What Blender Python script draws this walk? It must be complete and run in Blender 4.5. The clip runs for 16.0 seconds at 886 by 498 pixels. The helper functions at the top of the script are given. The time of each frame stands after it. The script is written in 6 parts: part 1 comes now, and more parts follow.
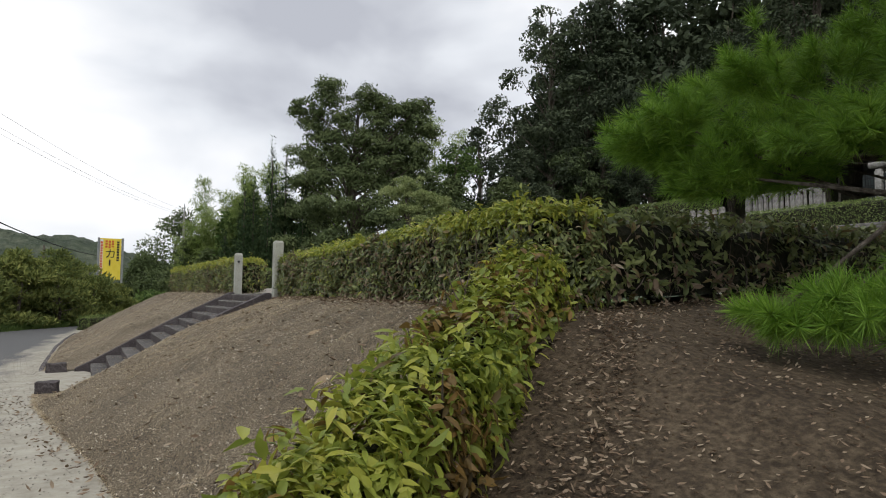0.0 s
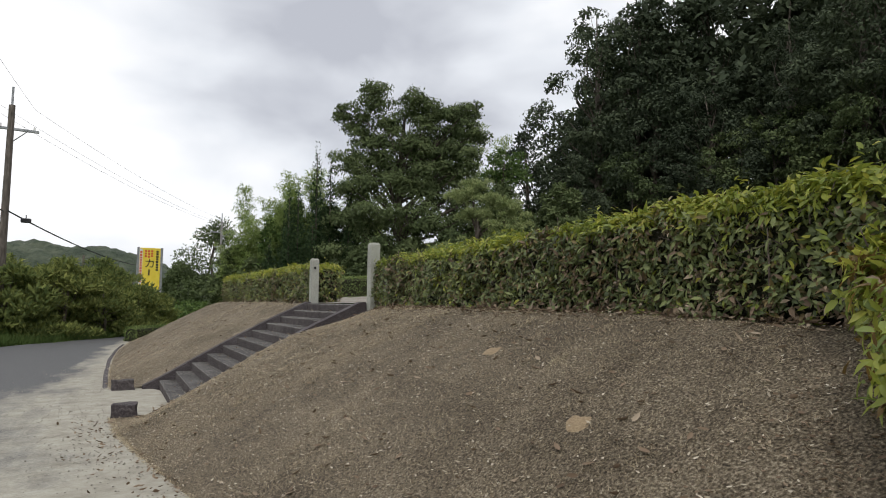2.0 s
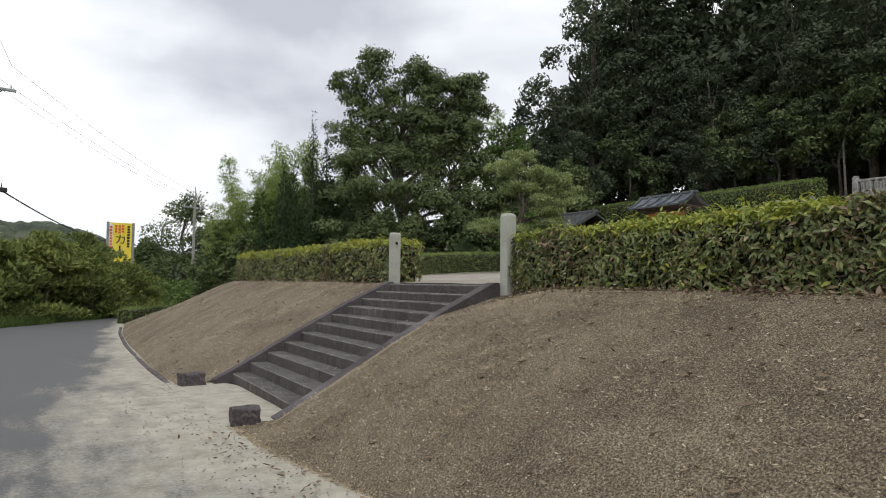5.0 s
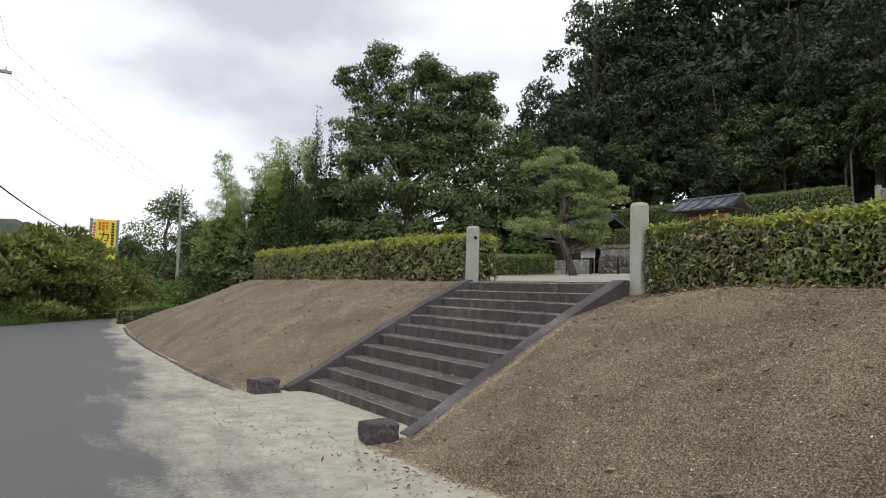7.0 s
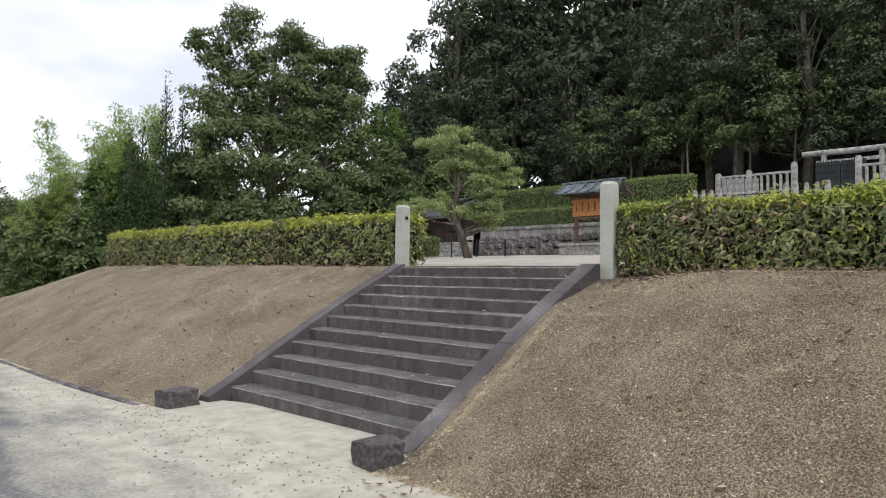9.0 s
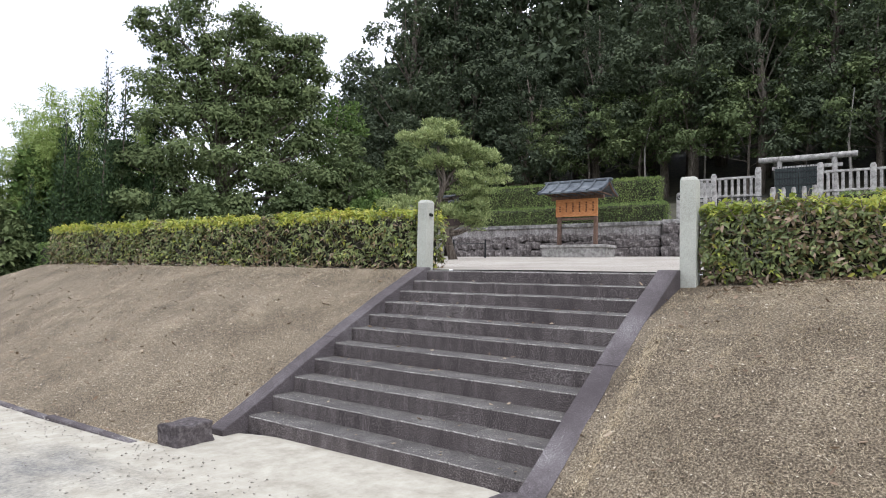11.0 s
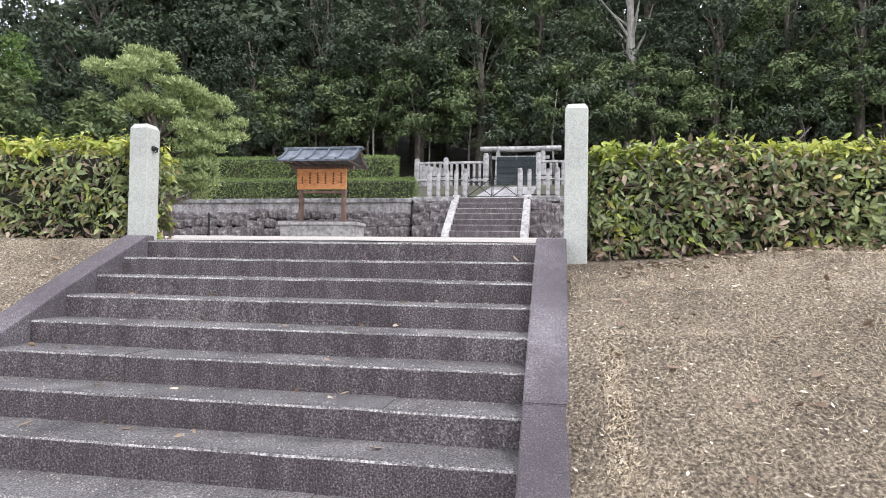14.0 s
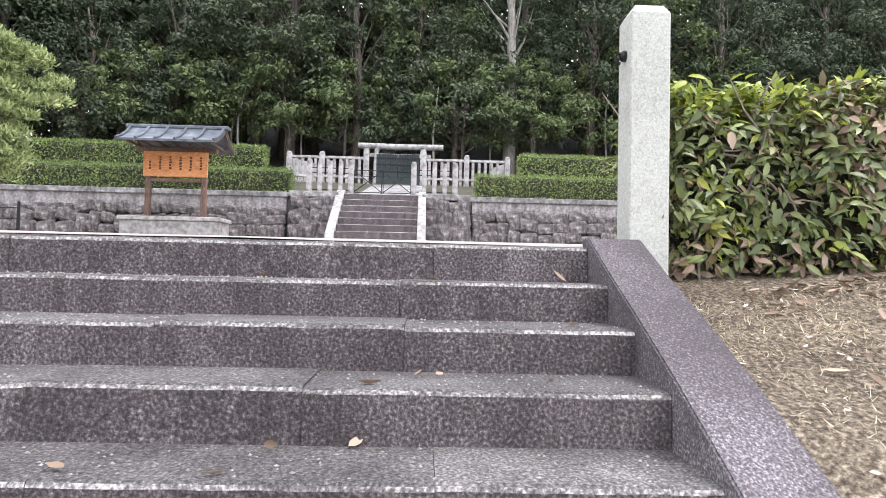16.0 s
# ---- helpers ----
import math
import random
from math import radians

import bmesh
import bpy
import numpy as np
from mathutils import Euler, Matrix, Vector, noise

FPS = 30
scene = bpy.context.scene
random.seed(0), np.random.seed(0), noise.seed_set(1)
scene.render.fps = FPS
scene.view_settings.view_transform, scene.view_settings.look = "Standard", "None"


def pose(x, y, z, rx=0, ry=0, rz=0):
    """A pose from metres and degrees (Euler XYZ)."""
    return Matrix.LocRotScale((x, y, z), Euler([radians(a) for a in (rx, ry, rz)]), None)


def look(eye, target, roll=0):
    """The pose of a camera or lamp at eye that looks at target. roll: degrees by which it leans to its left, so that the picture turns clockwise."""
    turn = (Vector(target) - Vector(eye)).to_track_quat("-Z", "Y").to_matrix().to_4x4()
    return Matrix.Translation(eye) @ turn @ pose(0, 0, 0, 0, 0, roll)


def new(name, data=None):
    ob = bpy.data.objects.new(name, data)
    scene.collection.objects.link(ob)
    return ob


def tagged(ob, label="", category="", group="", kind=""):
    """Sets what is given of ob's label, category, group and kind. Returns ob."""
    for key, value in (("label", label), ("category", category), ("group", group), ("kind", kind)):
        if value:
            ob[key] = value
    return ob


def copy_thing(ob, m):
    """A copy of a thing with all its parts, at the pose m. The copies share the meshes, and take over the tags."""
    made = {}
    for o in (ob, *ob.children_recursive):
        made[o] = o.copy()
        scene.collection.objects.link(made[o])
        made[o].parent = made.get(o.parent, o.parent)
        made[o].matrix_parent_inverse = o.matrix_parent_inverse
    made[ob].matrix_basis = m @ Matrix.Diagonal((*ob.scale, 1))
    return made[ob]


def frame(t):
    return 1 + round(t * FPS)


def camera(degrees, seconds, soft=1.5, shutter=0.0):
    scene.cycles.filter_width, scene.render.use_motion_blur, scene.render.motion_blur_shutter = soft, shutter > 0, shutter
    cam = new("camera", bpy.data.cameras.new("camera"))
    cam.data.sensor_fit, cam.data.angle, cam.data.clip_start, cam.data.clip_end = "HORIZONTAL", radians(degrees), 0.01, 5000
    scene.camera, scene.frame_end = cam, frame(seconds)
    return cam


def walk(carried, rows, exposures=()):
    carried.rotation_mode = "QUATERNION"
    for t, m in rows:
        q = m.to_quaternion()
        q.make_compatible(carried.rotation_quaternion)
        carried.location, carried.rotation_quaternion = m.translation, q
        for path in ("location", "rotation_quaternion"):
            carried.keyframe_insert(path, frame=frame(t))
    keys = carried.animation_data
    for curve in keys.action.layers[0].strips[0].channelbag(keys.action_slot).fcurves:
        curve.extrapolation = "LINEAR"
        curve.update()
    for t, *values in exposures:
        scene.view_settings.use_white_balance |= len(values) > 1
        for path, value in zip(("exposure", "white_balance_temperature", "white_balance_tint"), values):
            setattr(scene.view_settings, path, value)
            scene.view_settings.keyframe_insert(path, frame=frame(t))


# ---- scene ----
cam = camera(70.3, 16.0, soft=1.0)
PATH = [
    (0, (0.238, 0.84, 1.812), (1.228, 2.572, 1.95), 0.4),
    (0.5, (0.177, 1.424, 1.786), (1.161, 3.159, 1.929), 0.5),
    (1, (-0.005, 1.973, 1.779), (0.971, 3.712, 1.924), 0.6),
    (1.5, (-0.173, 2.584, 1.767), (0.802, 4.322, 1.931), 0.6),
    (2, (-0.457, 3.081, 1.768), (0.465, 4.847, 1.94), 0.5),
    (2.5, (-0.673, 3.67, 1.736), (0.24, 5.441, 1.912), 0.6),
    (3, (-1.023, 4.138, 1.726), (-0.074, 5.892, 1.884), 0.7),
    (3.5, (-1.266, 4.673, 1.739), (-0.274, 6.403, 1.882), 0.7),
    (4, (-1.597, 5.086, 1.75), (-0.539, 6.778, 1.875), 0.6),
    (4.5, (-1.884, 5.601, 1.733), (-0.842, 7.304, 1.849), 0.8),
    (5, (-2.255, 6.023, 1.762), (-1.209, 7.724, 1.87), 0.7),
    (5.2, (-2.374, 6.232, 1.738), (-1.354, 7.949, 1.844), 0.7),
    (7.3, (-3.434, 8.452, 1.575), (-2.283, 10.083, 1.699), 1.5),
    (7.5, (-3.463, 8.64, 1.591), (-2.276, 10.247, 1.704), 1.3),
    (8, (-3.682, 9.031, 1.558), (-2.329, 10.501, 1.664), 1.2),
    (8.5, (-3.793, 9.5, 1.597), (-2.326, 10.857, 1.681), 1.2),
    (8.7, (-3.836, 9.682, 1.598), (-2.359, 11.029, 1.681), 1.0),
    (10.8, (-3.825, 11.663, 1.69), (-2.226, 12.862, 1.774), 1.0),
    (11, (-3.791, 11.84, 1.659), (-2.178, 13.019, 1.744), 1.2),
    (11.5, (-3.549, 12.233, 1.622), (-1.825, 13.244, 1.702), 1.0),
    (12, (-3.227, 12.612, 1.604), (-1.43, 13.486, 1.688), 1.1),
    (12.5, (-2.876, 12.994, 1.589), (-0.988, 13.649, 1.669), 1.1),
    (13, (-2.39, 13.348, 1.583), (-0.462, 13.876, 1.659), 1.0),
    (13.5, (-1.967, 13.698, 1.553), (-0.008, 14.096, 1.619), 0.8),
    (14, (-1.412, 13.959, 1.542), (0.555, 14.315, 1.599), 0.9),
    (14.5, (-0.882, 14.223, 1.516), (1.109, 14.405, 1.565), 0.9),
    (15, (-0.281, 14.395, 1.496), (1.718, 14.444, 1.555), 1.3),
    (15.5, (0.303, 14.643, 1.513), (2.302, 14.613, 1.573), 1.2),
    (16, (0.871, 14.823, 1.618), (2.869, 14.757, 1.693), 1.3),
]
walk(cam, [(t, look(eye, target, roll)) for t, eye, target, roll in PATH], [(0, 0.08, 6500, 10), (3.5, 0.15, 6500, 10), (5, 0.22, 6500, 10), (7.5, 0.42, 6500, 10), (8.5, 0.65, 6400, 11), (11, 1.10, 6080, 14), (12, 1.28, 6050, 17), (14, 1.64, 6020, 17), (16, 1.92, 6120, 18)])

# ---- world and sun: bright broken overcast ----
SUN_EL, SUN_AZ = 58.0, 200.0
world = bpy.data.worlds.new("overcast_sky")
scene.world = world
world.use_nodes = True
wt = world.node_tree
wt.nodes.clear()


def wnode(kind, **values):
    n = wt.nodes.new(kind)
    for k, v in values.items():
        n.inputs[k].default_value = v
    return n


w_out = wt.nodes.new("ShaderNodeOutputWorld")
w_sky = wt.nodes.new("ShaderNodeTexSky")
w_sky.sky_type, w_sky.sun_disc = "NISHITA", False
w_sky.sun_elevation, w_sky.sun_rotation = radians(SUN_EL), radians(SUN_AZ)
w_co = wt.nodes.new("ShaderNodeTexCoord")
w_map = wt.nodes.new("ShaderNodeMapping")
w_map.inputs["Scale"].default_value = (1.0, 1.0, 1.9)
w_map.inputs["Location"].default_value = (0.9, 0.35, 0.2)
wt.links.new(w_co.outputs["Generated"], w_map.inputs["Vector"])
w_n1 = wnode("ShaderNodeTexNoise", Scale=1.15, Detail=4.0, Roughness=0.45, Distortion=0.25)
w_n2 = wnode("ShaderNodeTexNoise", Scale=4.5, Detail=4.0, Roughness=0.5, Distortion=0.2)
for n in (w_n1, w_n2):
    wt.links.new(w_map.outputs[0], n.inputs["Vector"])
w_sum = wt.nodes.new("ShaderNodeMath")
w_sum.operation = "MULTIPLY_ADD"
w_sum.inputs[1].default_value = 0.26
wt.links.new(w_n2.outputs["Fac"], w_sum.inputs[0])
wt.links.new(w_n1.outputs["Fac"], w_sum.inputs[2])
w_ramp = wt.nodes.new("ShaderNodeValToRGB")
w_ramp.color_ramp.elements[0].position, w_ramp.color_ramp.elements[0].color = 0.46, (0.54, 0.56, 0.62, 1)
w_ramp.color_ramp.elements[1].position, w_ramp.color_ramp.elements[1].color = 0.69, (1.14, 1.14, 1.15, 1)
mid = w_ramp.color_ramp.elements.new(0.57)
mid.color = (0.84, 0.87, 0.92, 1)
wt.links.new(w_sum.outputs[0], w_ramp.inputs[0])
w_b1 = wnode("ShaderNodeBackground", Strength=0.05)
wt.links.new(w_sky.outputs[0], w_b1.inputs["Color"])
w_b2 = wnode("ShaderNodeBackground", Strength=1.0)
wt.links.new(w_ramp.outputs[0], w_b2.inputs["Color"])
w_mix = wnode("ShaderNodeMixShader", Fac=0.9)
wt.links.new(w_b1.outputs[0], w_mix.inputs[1])
wt.links.new(w_b2.outputs[0], w_mix.inputs[2])
wt.links.new(w_mix.outputs[0], w_out.inputs["Surface"])

sun_data = bpy.data.lights.new("sun", "SUN")
sun_data.energy, sun_data.angle, sun_data.color = 1.0, radians(16), (1.0, 0.95, 0.87)
sun = new("sun", sun_data)
sun.matrix_world = look((0, 0, 60), (0 - 60 * math.sin(radians(SUN_AZ)) / math.tan(radians(SUN_EL)), 0 - 60 * math.cos(radians(SUN_AZ)) / math.tan(radians(SUN_EL)), 0))


# ---- materials ----
def mat(name, colours, scale=8.0, rough=0.85, bump=0.3, bump_scale=60.0, big=0.6, metallic=0.0, stretch=(1, 1, 1), spec=0.3, bump_dist=0.01, extra=None, two=0.35):
    """Colours by noise at two scales, with bump. colours: (position, rgb) stops."""
    m = bpy.data.materials.new(name)
    m.use_nodes = True
    t = m.node_tree
    b = t.nodes["Principled BSDF"]
    b.inputs["Roughness"].default_value, b.inputs["Metallic"].default_value = rough, metallic
    b.inputs["Specular IOR Level"].default_value = spec
    co = t.nodes.new("ShaderNodeTexCoord")
    mp = t.nodes.new("ShaderNodeMapping")
    mp.inputs["Scale"].default_value = stretch
    t.links.new(co.outputs["Object"], mp.inputs["Vector"])
    n1, n2, n3 = (t.nodes.new("ShaderNodeTexNoise") for _ in range(3))
    for n, s, d in ((n1, scale, 6), (n2, big, 4), (n3, bump_scale, 5)):
        n.inputs["Scale"].default_value, n.inputs["Detail"].default_value = s, d
        n.inputs["Roughness"].default_value = 0.62
        t.links.new(mp.outputs[0], n.inputs["Vector"])
    mix = t.nodes.new("ShaderNodeMix")
    mix.inputs["Factor"].default_value = two
    t.links.new(n1.outputs["Fac"], mix.inputs["A"])
    t.links.new(n2.outputs["Fac"], mix.inputs["B"])
    info = t.nodes.new("ShaderNodeObjectInfo")
    add = t.nodes.new("ShaderNodeMath")
    add.operation = "MULTIPLY_ADD"
    add.inputs[1].default_value, add.inputs[2].default_value = 0.03, -0.015
    t.links.new(info.outputs["Random"], add.inputs[0])
    add2 = t.nodes.new("ShaderNodeMath")
    t.links.new(add.outputs[0], add2.inputs[0])
    t.links.new(mix.outputs["Result"], add2.inputs[1])
    r = t.nodes.new("ShaderNodeValToRGB")
    while len(r.color_ramp.elements) < len(colours):
        r.color_ramp.elements.new(0.5)
    for e, (p, c) in zip(r.color_ramp.elements, colours):
        e.position, e.color = 0.5 + (p - 0.5) * 0.62, (*c, 1)
    t.links.new(add2.outputs[0], r.inputs[0])
    t.links.new(r.outputs[0], b.inputs["Base Color"])
    if bump:
        bp = t.nodes.new("ShaderNodeBump")
        bp.inputs["Strength"].default_value, bp.inputs["Distance"].default_value = bump, bump_dist
        t.links.new(n3.outputs["Fac"], bp.inputs["Height"])
        t.links.new(bp.outputs[0], b.inputs["Normal"])
    return m


def runoff(m, stretch, scale):
    """Turns the broad stains of a material into streaks that run down."""
    t = m.node_tree
    n = [q for q in t.nodes if q.type == "TEX_NOISE"][1]
    mp = t.nodes.new("ShaderNodeMapping")
    mp.inputs["Scale"].default_value = stretch
    n.inputs["Scale"].default_value = scale
    co = [q for q in t.nodes if q.type == "TEX_COORD"][0]
    t.links.new(co.outputs["Object"], mp.inputs["Vector"])
    t.links.new(mp.outputs[0], n.inputs["Vector"])


def leaf_mat(name, stops, rough=0.5, translucent=0.25, spec=0.35, island=0.6):
    """Leaves: colour by island, some light through them."""
    m = bpy.data.materials.new(name)
    m.use_nodes = True
    t = m.node_tree
    b = t.nodes["Principled BSDF"]
    b.inputs["Roughness"].default_value, b.inputs["Specular IOR Level"].default_value = rough, spec
    g = t.nodes.new("ShaderNodeNewGeometry")
    info = t.nodes.new("ShaderNodeObjectInfo")
    a = t.nodes.new("ShaderNodeMath")
    a.operation = "MULTIPLY_ADD"
    a.inputs[1].default_value = 0.22
    co = t.nodes.new("ShaderNodeTexCoord")
    n = t.nodes.new("ShaderNodeTexNoise")
    n.inputs["Scale"].default_value, n.inputs["Detail"].default_value = 0.9, 3
    t.links.new(co.outputs["Object"], n.inputs["Vector"])
    a2 = t.nodes.new("ShaderNodeMath")
    a2.operation = "MULTIPLY_ADD"
    a2.inputs[1].default_value = island
    t.links.new(g.outputs["Random Per Island"], a2.inputs[0])
    sub = t.nodes.new("ShaderNodeMath")
    sub.operation = "MULTIPLY_ADD"
    sub.inputs[1].default_value, sub.inputs[2].default_value = 0.6, -0.20 + (0.6 - island) / 2
    t.links.new(n.outputs["Fac"], sub.inputs[0])
    t.links.new(sub.outputs[0], a2.inputs[2])
    t.links.new(info.outputs["Random"], a.inputs[0])
    t.links.new(a2.outputs[0], a.inputs[2])
    r = t.nodes.new("ShaderNodeValToRGB")
    while len(r.color_ramp.elements) < len(stops):
        r.color_ramp.elements.new(0.5)
    for e, (p, c) in zip(r.color_ramp.elements, stops):
        e.position, e.color = p, (*c, 1)
    t.links.new(a.outputs[0], r.inputs[0])
    t.links.new(r.outputs[0], b.inputs["Base Color"])
    if translucent:
        tr = t.nodes.new("ShaderNodeBsdfTranslucent")
        t.links.new(r.outputs[0], tr.inputs["Color"])
        mx = t.nodes.new("ShaderNodeMixShader")
        mx.inputs[0].default_value = translucent
        out = t.nodes["Material Output"]
        t.links.new(b.outputs[0], mx.inputs[1])
        t.links.new(tr.outputs[0], mx.inputs[2])
        t.links.new(mx.outputs[0], out.inputs["Surface"])
    return m


M_STEP = mat("weathered_concrete_riser", [(0.22, (0.018, 0.014, 0.015)), (0.44, (0.052, 0.043, 0.043)), (0.58, (0.105, 0.090, 0.088)), (0.72, (0.22, 0.20, 0.19)), (0.86, (0.46, 0.43, 0.41))], scale=95, bump=0.9, bump_scale=110, big=3.0, two=0.24)
runoff(M_STEP, (1.0, 5.0, 1.3), 1.6)
M_TREAD = mat("pebbled_tread", [(0.30, (0.022, 0.020, 0.020)), (0.48, (0.075, 0.069, 0.066)), (0.60, (0.128, 0.12, 0.113)), (0.78, (0.31, 0.295, 0.275))], scale=105, bump=0.9, bump_scale=100, big=3.0, two=0.25)
M_NOSE = mat("worn_step_edge", [(0.34, (0.060, 0.055, 0.052)), (0.5, (0.16, 0.15, 0.14)), (0.68, (0.46, 0.44, 0.41))], scale=85, bump=0.5, bump_scale=120, big=4)
M_CHEEK = mat("dark_stained_concrete", [(0.22, (0.031, 0.026, 0.028)), (0.50, (0.070, 0.059, 0.062)), (0.64, (0.15, 0.138, 0.142)), (0.80, (0.38, 0.365, 0.36))], scale=130, bump=0.6, bump_scale=120, big=1.2)
M_POST = mat("pale_granite", [(0.3, (0.2706, 0.2739, 0.24)), (0.5, (0.3772, 0.3818, 0.336)), (0.7, (0.4592, 0.4648, 0.408))], scale=95, bump=0.3, bump_scale=150, big=1.5, rough=0.8)
M_STONEDARK = mat("lichened_block", [(0.28, (0.030, 0.025, 0.026)), (0.54, (0.075, 0.064, 0.066)), (0.78, (0.15, 0.138, 0.132)), (0.92, (0.32, 0.31, 0.29))], scale=26, bump=0.7, bump_scale=50, big=2.5)
M_WALLSTONE = mat("old_masonry_stone", [(0.26, (0.0275, 0.0225, 0.0225)), (0.48, (0.0938, 0.0825, 0.08)), (0.66, (0.213, 0.194, 0.185)), (0.82, (0.45, 0.431, 0.413))], scale=3.2, bump=0.6, bump_scale=22, big=0.9, bump_dist=0.03)
runoff(M_WALLSTONE, (1.0, 4.0, 0.8), 1.6)
M_MORTAR = mat("dark_mortar", [(0.35, (0.05, 0.045, 0.042)), (0.65, (0.16, 0.15, 0.14))], scale=6, bump=0.5)
M_CAP = mat("weathered_cap_stone", [(0.3, (0.07, 0.066, 0.064)), (0.5, (0.17, 0.165, 0.16)), (0.7, (0.34, 0.33, 0.31))], scale=7, bump=0.4, big=1.0)
M_BAND = mat("pale_stained_mortar", [(0.28, (0.10, 0.09, 0.087)), (0.48, (0.21, 0.195, 0.187)), (0.70, (0.38, 0.36, 0.345))], scale=14, bump=0.4, big=1.2, two=0.5)
runoff(M_BAND, (1.0, 3.0, 0.8), 1.5)
M_DARKWOOD = mat("dark_hut_timber", [(0.3, (0.018, 0.013, 0.011)), (0.7, (0.06, 0.043, 0.036))], scale=10, stretch=(4, 4, 0.5), bump=0.3)
M_PALE = mat("pale_dressed_stone", [(0.28, (0.125, 0.119, 0.11)), (0.5, (0.25, 0.24, 0.225)), (0.7, (0.35, 0.34, 0.32))], scale=9, bump=0.25, bump_scale=80, big=0.9)
M_FENCE = mat("lichened_granite_fence", [(0.28, (0.115, 0.11, 0.104)), (0.48, (0.29, 0.28, 0.265)), (0.7, (0.44, 0.43, 0.405))], scale=5, bump=0.3, bump_scale=60, big=1.5)
M_GRAVEL = mat("pale_raked_gravel", [(0.3, (0.21, 0.186, 0.158)), (0.5, (0.329, 0.304, 0.264)), (0.7, (0.434, 0.414, 0.37))], scale=70, bump=0.7, bump_scale=90, big=0.5)
M_IRON = mat("black_iron", [(0.3, (0.012, 0.013, 0.014)), (0.7, (0.035, 0.037, 0.038))], scale=20, rough=0.5, metallic=0.6, bump=0.1)
M_GATE = mat("green_black_gate_bronze", [(0.3, (0.015, 0.022, 0.021)), (0.7, (0.05, 0.062, 0.06))], scale=14, rough=0.55, metallic=0.4, bump=0.1)
M_WOOD = mat("old_brown_timber", [(0.3, (0.055, 0.033, 0.024)), (0.5, (0.12, 0.075, 0.055)), (0.7, (0.20, 0.13, 0.10))], scale=14, stretch=(4, 4, 0.5), bump=0.4, bump_scale=40)
M_BOARD = mat("orange_cedar_board", [(0.3, (0.26, 0.098, 0.036)), (0.5, (0.44, 0.185, 0.070)), (0.7, (0.58, 0.29, 0.125))], scale=10, stretch=(3, 0.7, 6), bump=0.3, bump_scale=30)
M_INK = mat("faded_ink", [(0.3, (0.05, 0.022, 0.012)), (0.7, (0.09, 0.04, 0.022))], scale=30, bump=0)
M_COPPER = mat("grey_blue_sheet_roof", [(0.3, (0.040, 0.048, 0.058)), (0.5, (0.075, 0.087, 0.100)), (0.7, (0.13, 0.147, 0.16))], scale=4, rough=0.55, metallic=0.0, bump=0.15, big=1.5)
M_TILE = mat("dark_roof_tile", [(0.3, (0.035, 0.038, 0.042)), (0.7, (0.11, 0.115, 0.12))], scale=6, rough=0.6, bump=0.2)
M_BARK = mat("grey_brown_bark", [(0.3, (0.045, 0.036, 0.028)), (0.5, (0.11, 0.09, 0.072)), (0.7, (0.20, 0.175, 0.15))], scale=7, stretch=(2.5, 2.5, 0.5), bump=0.8, bump_scale=24, bump_dist=0.03)
M_PALEBARK = mat("pale_grey_bark", [(0.3, (0.16, 0.145, 0.125)), (0.5, (0.27, 0.25, 0.22)), (0.7, (0.38, 0.36, 0.33))], scale=5, stretch=(2, 2, 0.6), bump=0.5, bump_scale=24)
M_TWIG = mat("hedge_twig", [(0.3, (0.07, 0.05, 0.04)), (0.7, (0.20, 0.165, 0.14))], scale=20, bump=0.3)
# hedge filler: the shade between leaves is put into this dark colour
M_CORE = mat("hedge_core_painted_shade", [(0.3, (0.012, 0.014, 0.008)), (0.5, (0.026, 0.028, 0.014)), (0.7, (0.05, 0.04, 0.025))], scale=22, bump=1.0, bump_scale=30, bump_dist=0.05)
M_SOIL = mat("dry_turf_soil", [(0.26, (0.027, 0.020, 0.013)), (0.42, (0.102, 0.080, 0.053)), (0.56, (0.215, 0.174, 0.119)), (0.74, (0.46, 0.40, 0.295))], scale=62, bump=1.0, bump_scale=75, big=1.2, bump_dist=0.03, two=0.22)
M_BARESOIL = mat("pale_bare_soil", [(0.3, (0.20, 0.145, 0.085)), (0.6, (0.33, 0.25, 0.155))], scale=60, bump=0.8, bump_scale=90, big=3)
M_LITTER = mat("leaf_litter_soil", [(0.24, (0.027, 0.019, 0.012)), (0.48, (0.068, 0.050, 0.032)), (0.72, (0.15, 0.115, 0.075))], scale=24, bump=1.0, bump_scale=45, big=0.8, bump_dist=0.02)
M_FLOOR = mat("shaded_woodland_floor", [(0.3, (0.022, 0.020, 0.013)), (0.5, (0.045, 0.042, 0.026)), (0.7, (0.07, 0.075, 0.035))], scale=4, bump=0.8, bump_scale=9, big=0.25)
M_FIELD = mat("rough_grass_field", [(0.3, (0.05, 0.085, 0.022)), (0.5, (0.085, 0.14, 0.035)), (0.7, (0.15, 0.20, 0.06))], scale=1.5, bump=0.9, bump_scale=5, big=0.05, bump_dist=0.2)
M_HILL = mat("wooded_hill", [(0.3, (0.035, 0.05, 0.032)), (0.5, (0.065, 0.085, 0.055)), (0.7, (0.11, 0.125, 0.085))], scale=0.16, bump=1.0, bump_scale=0.35, big=0.02, bump_dist=3.0)
M_YELLOW = mat("yellow_sign_face", [(0.3, (0.80, 0.60, 0.05)), (0.7, (0.88, 0.70, 0.10))], scale=2, rough=0.4, bump=0)
M_REDINK = mat("red_sign_paint", [(0.3, (0.62, 0.10, 0.03)), (0.7, (0.70, 0.15, 0.05))], scale=2, rough=0.4, bump=0)
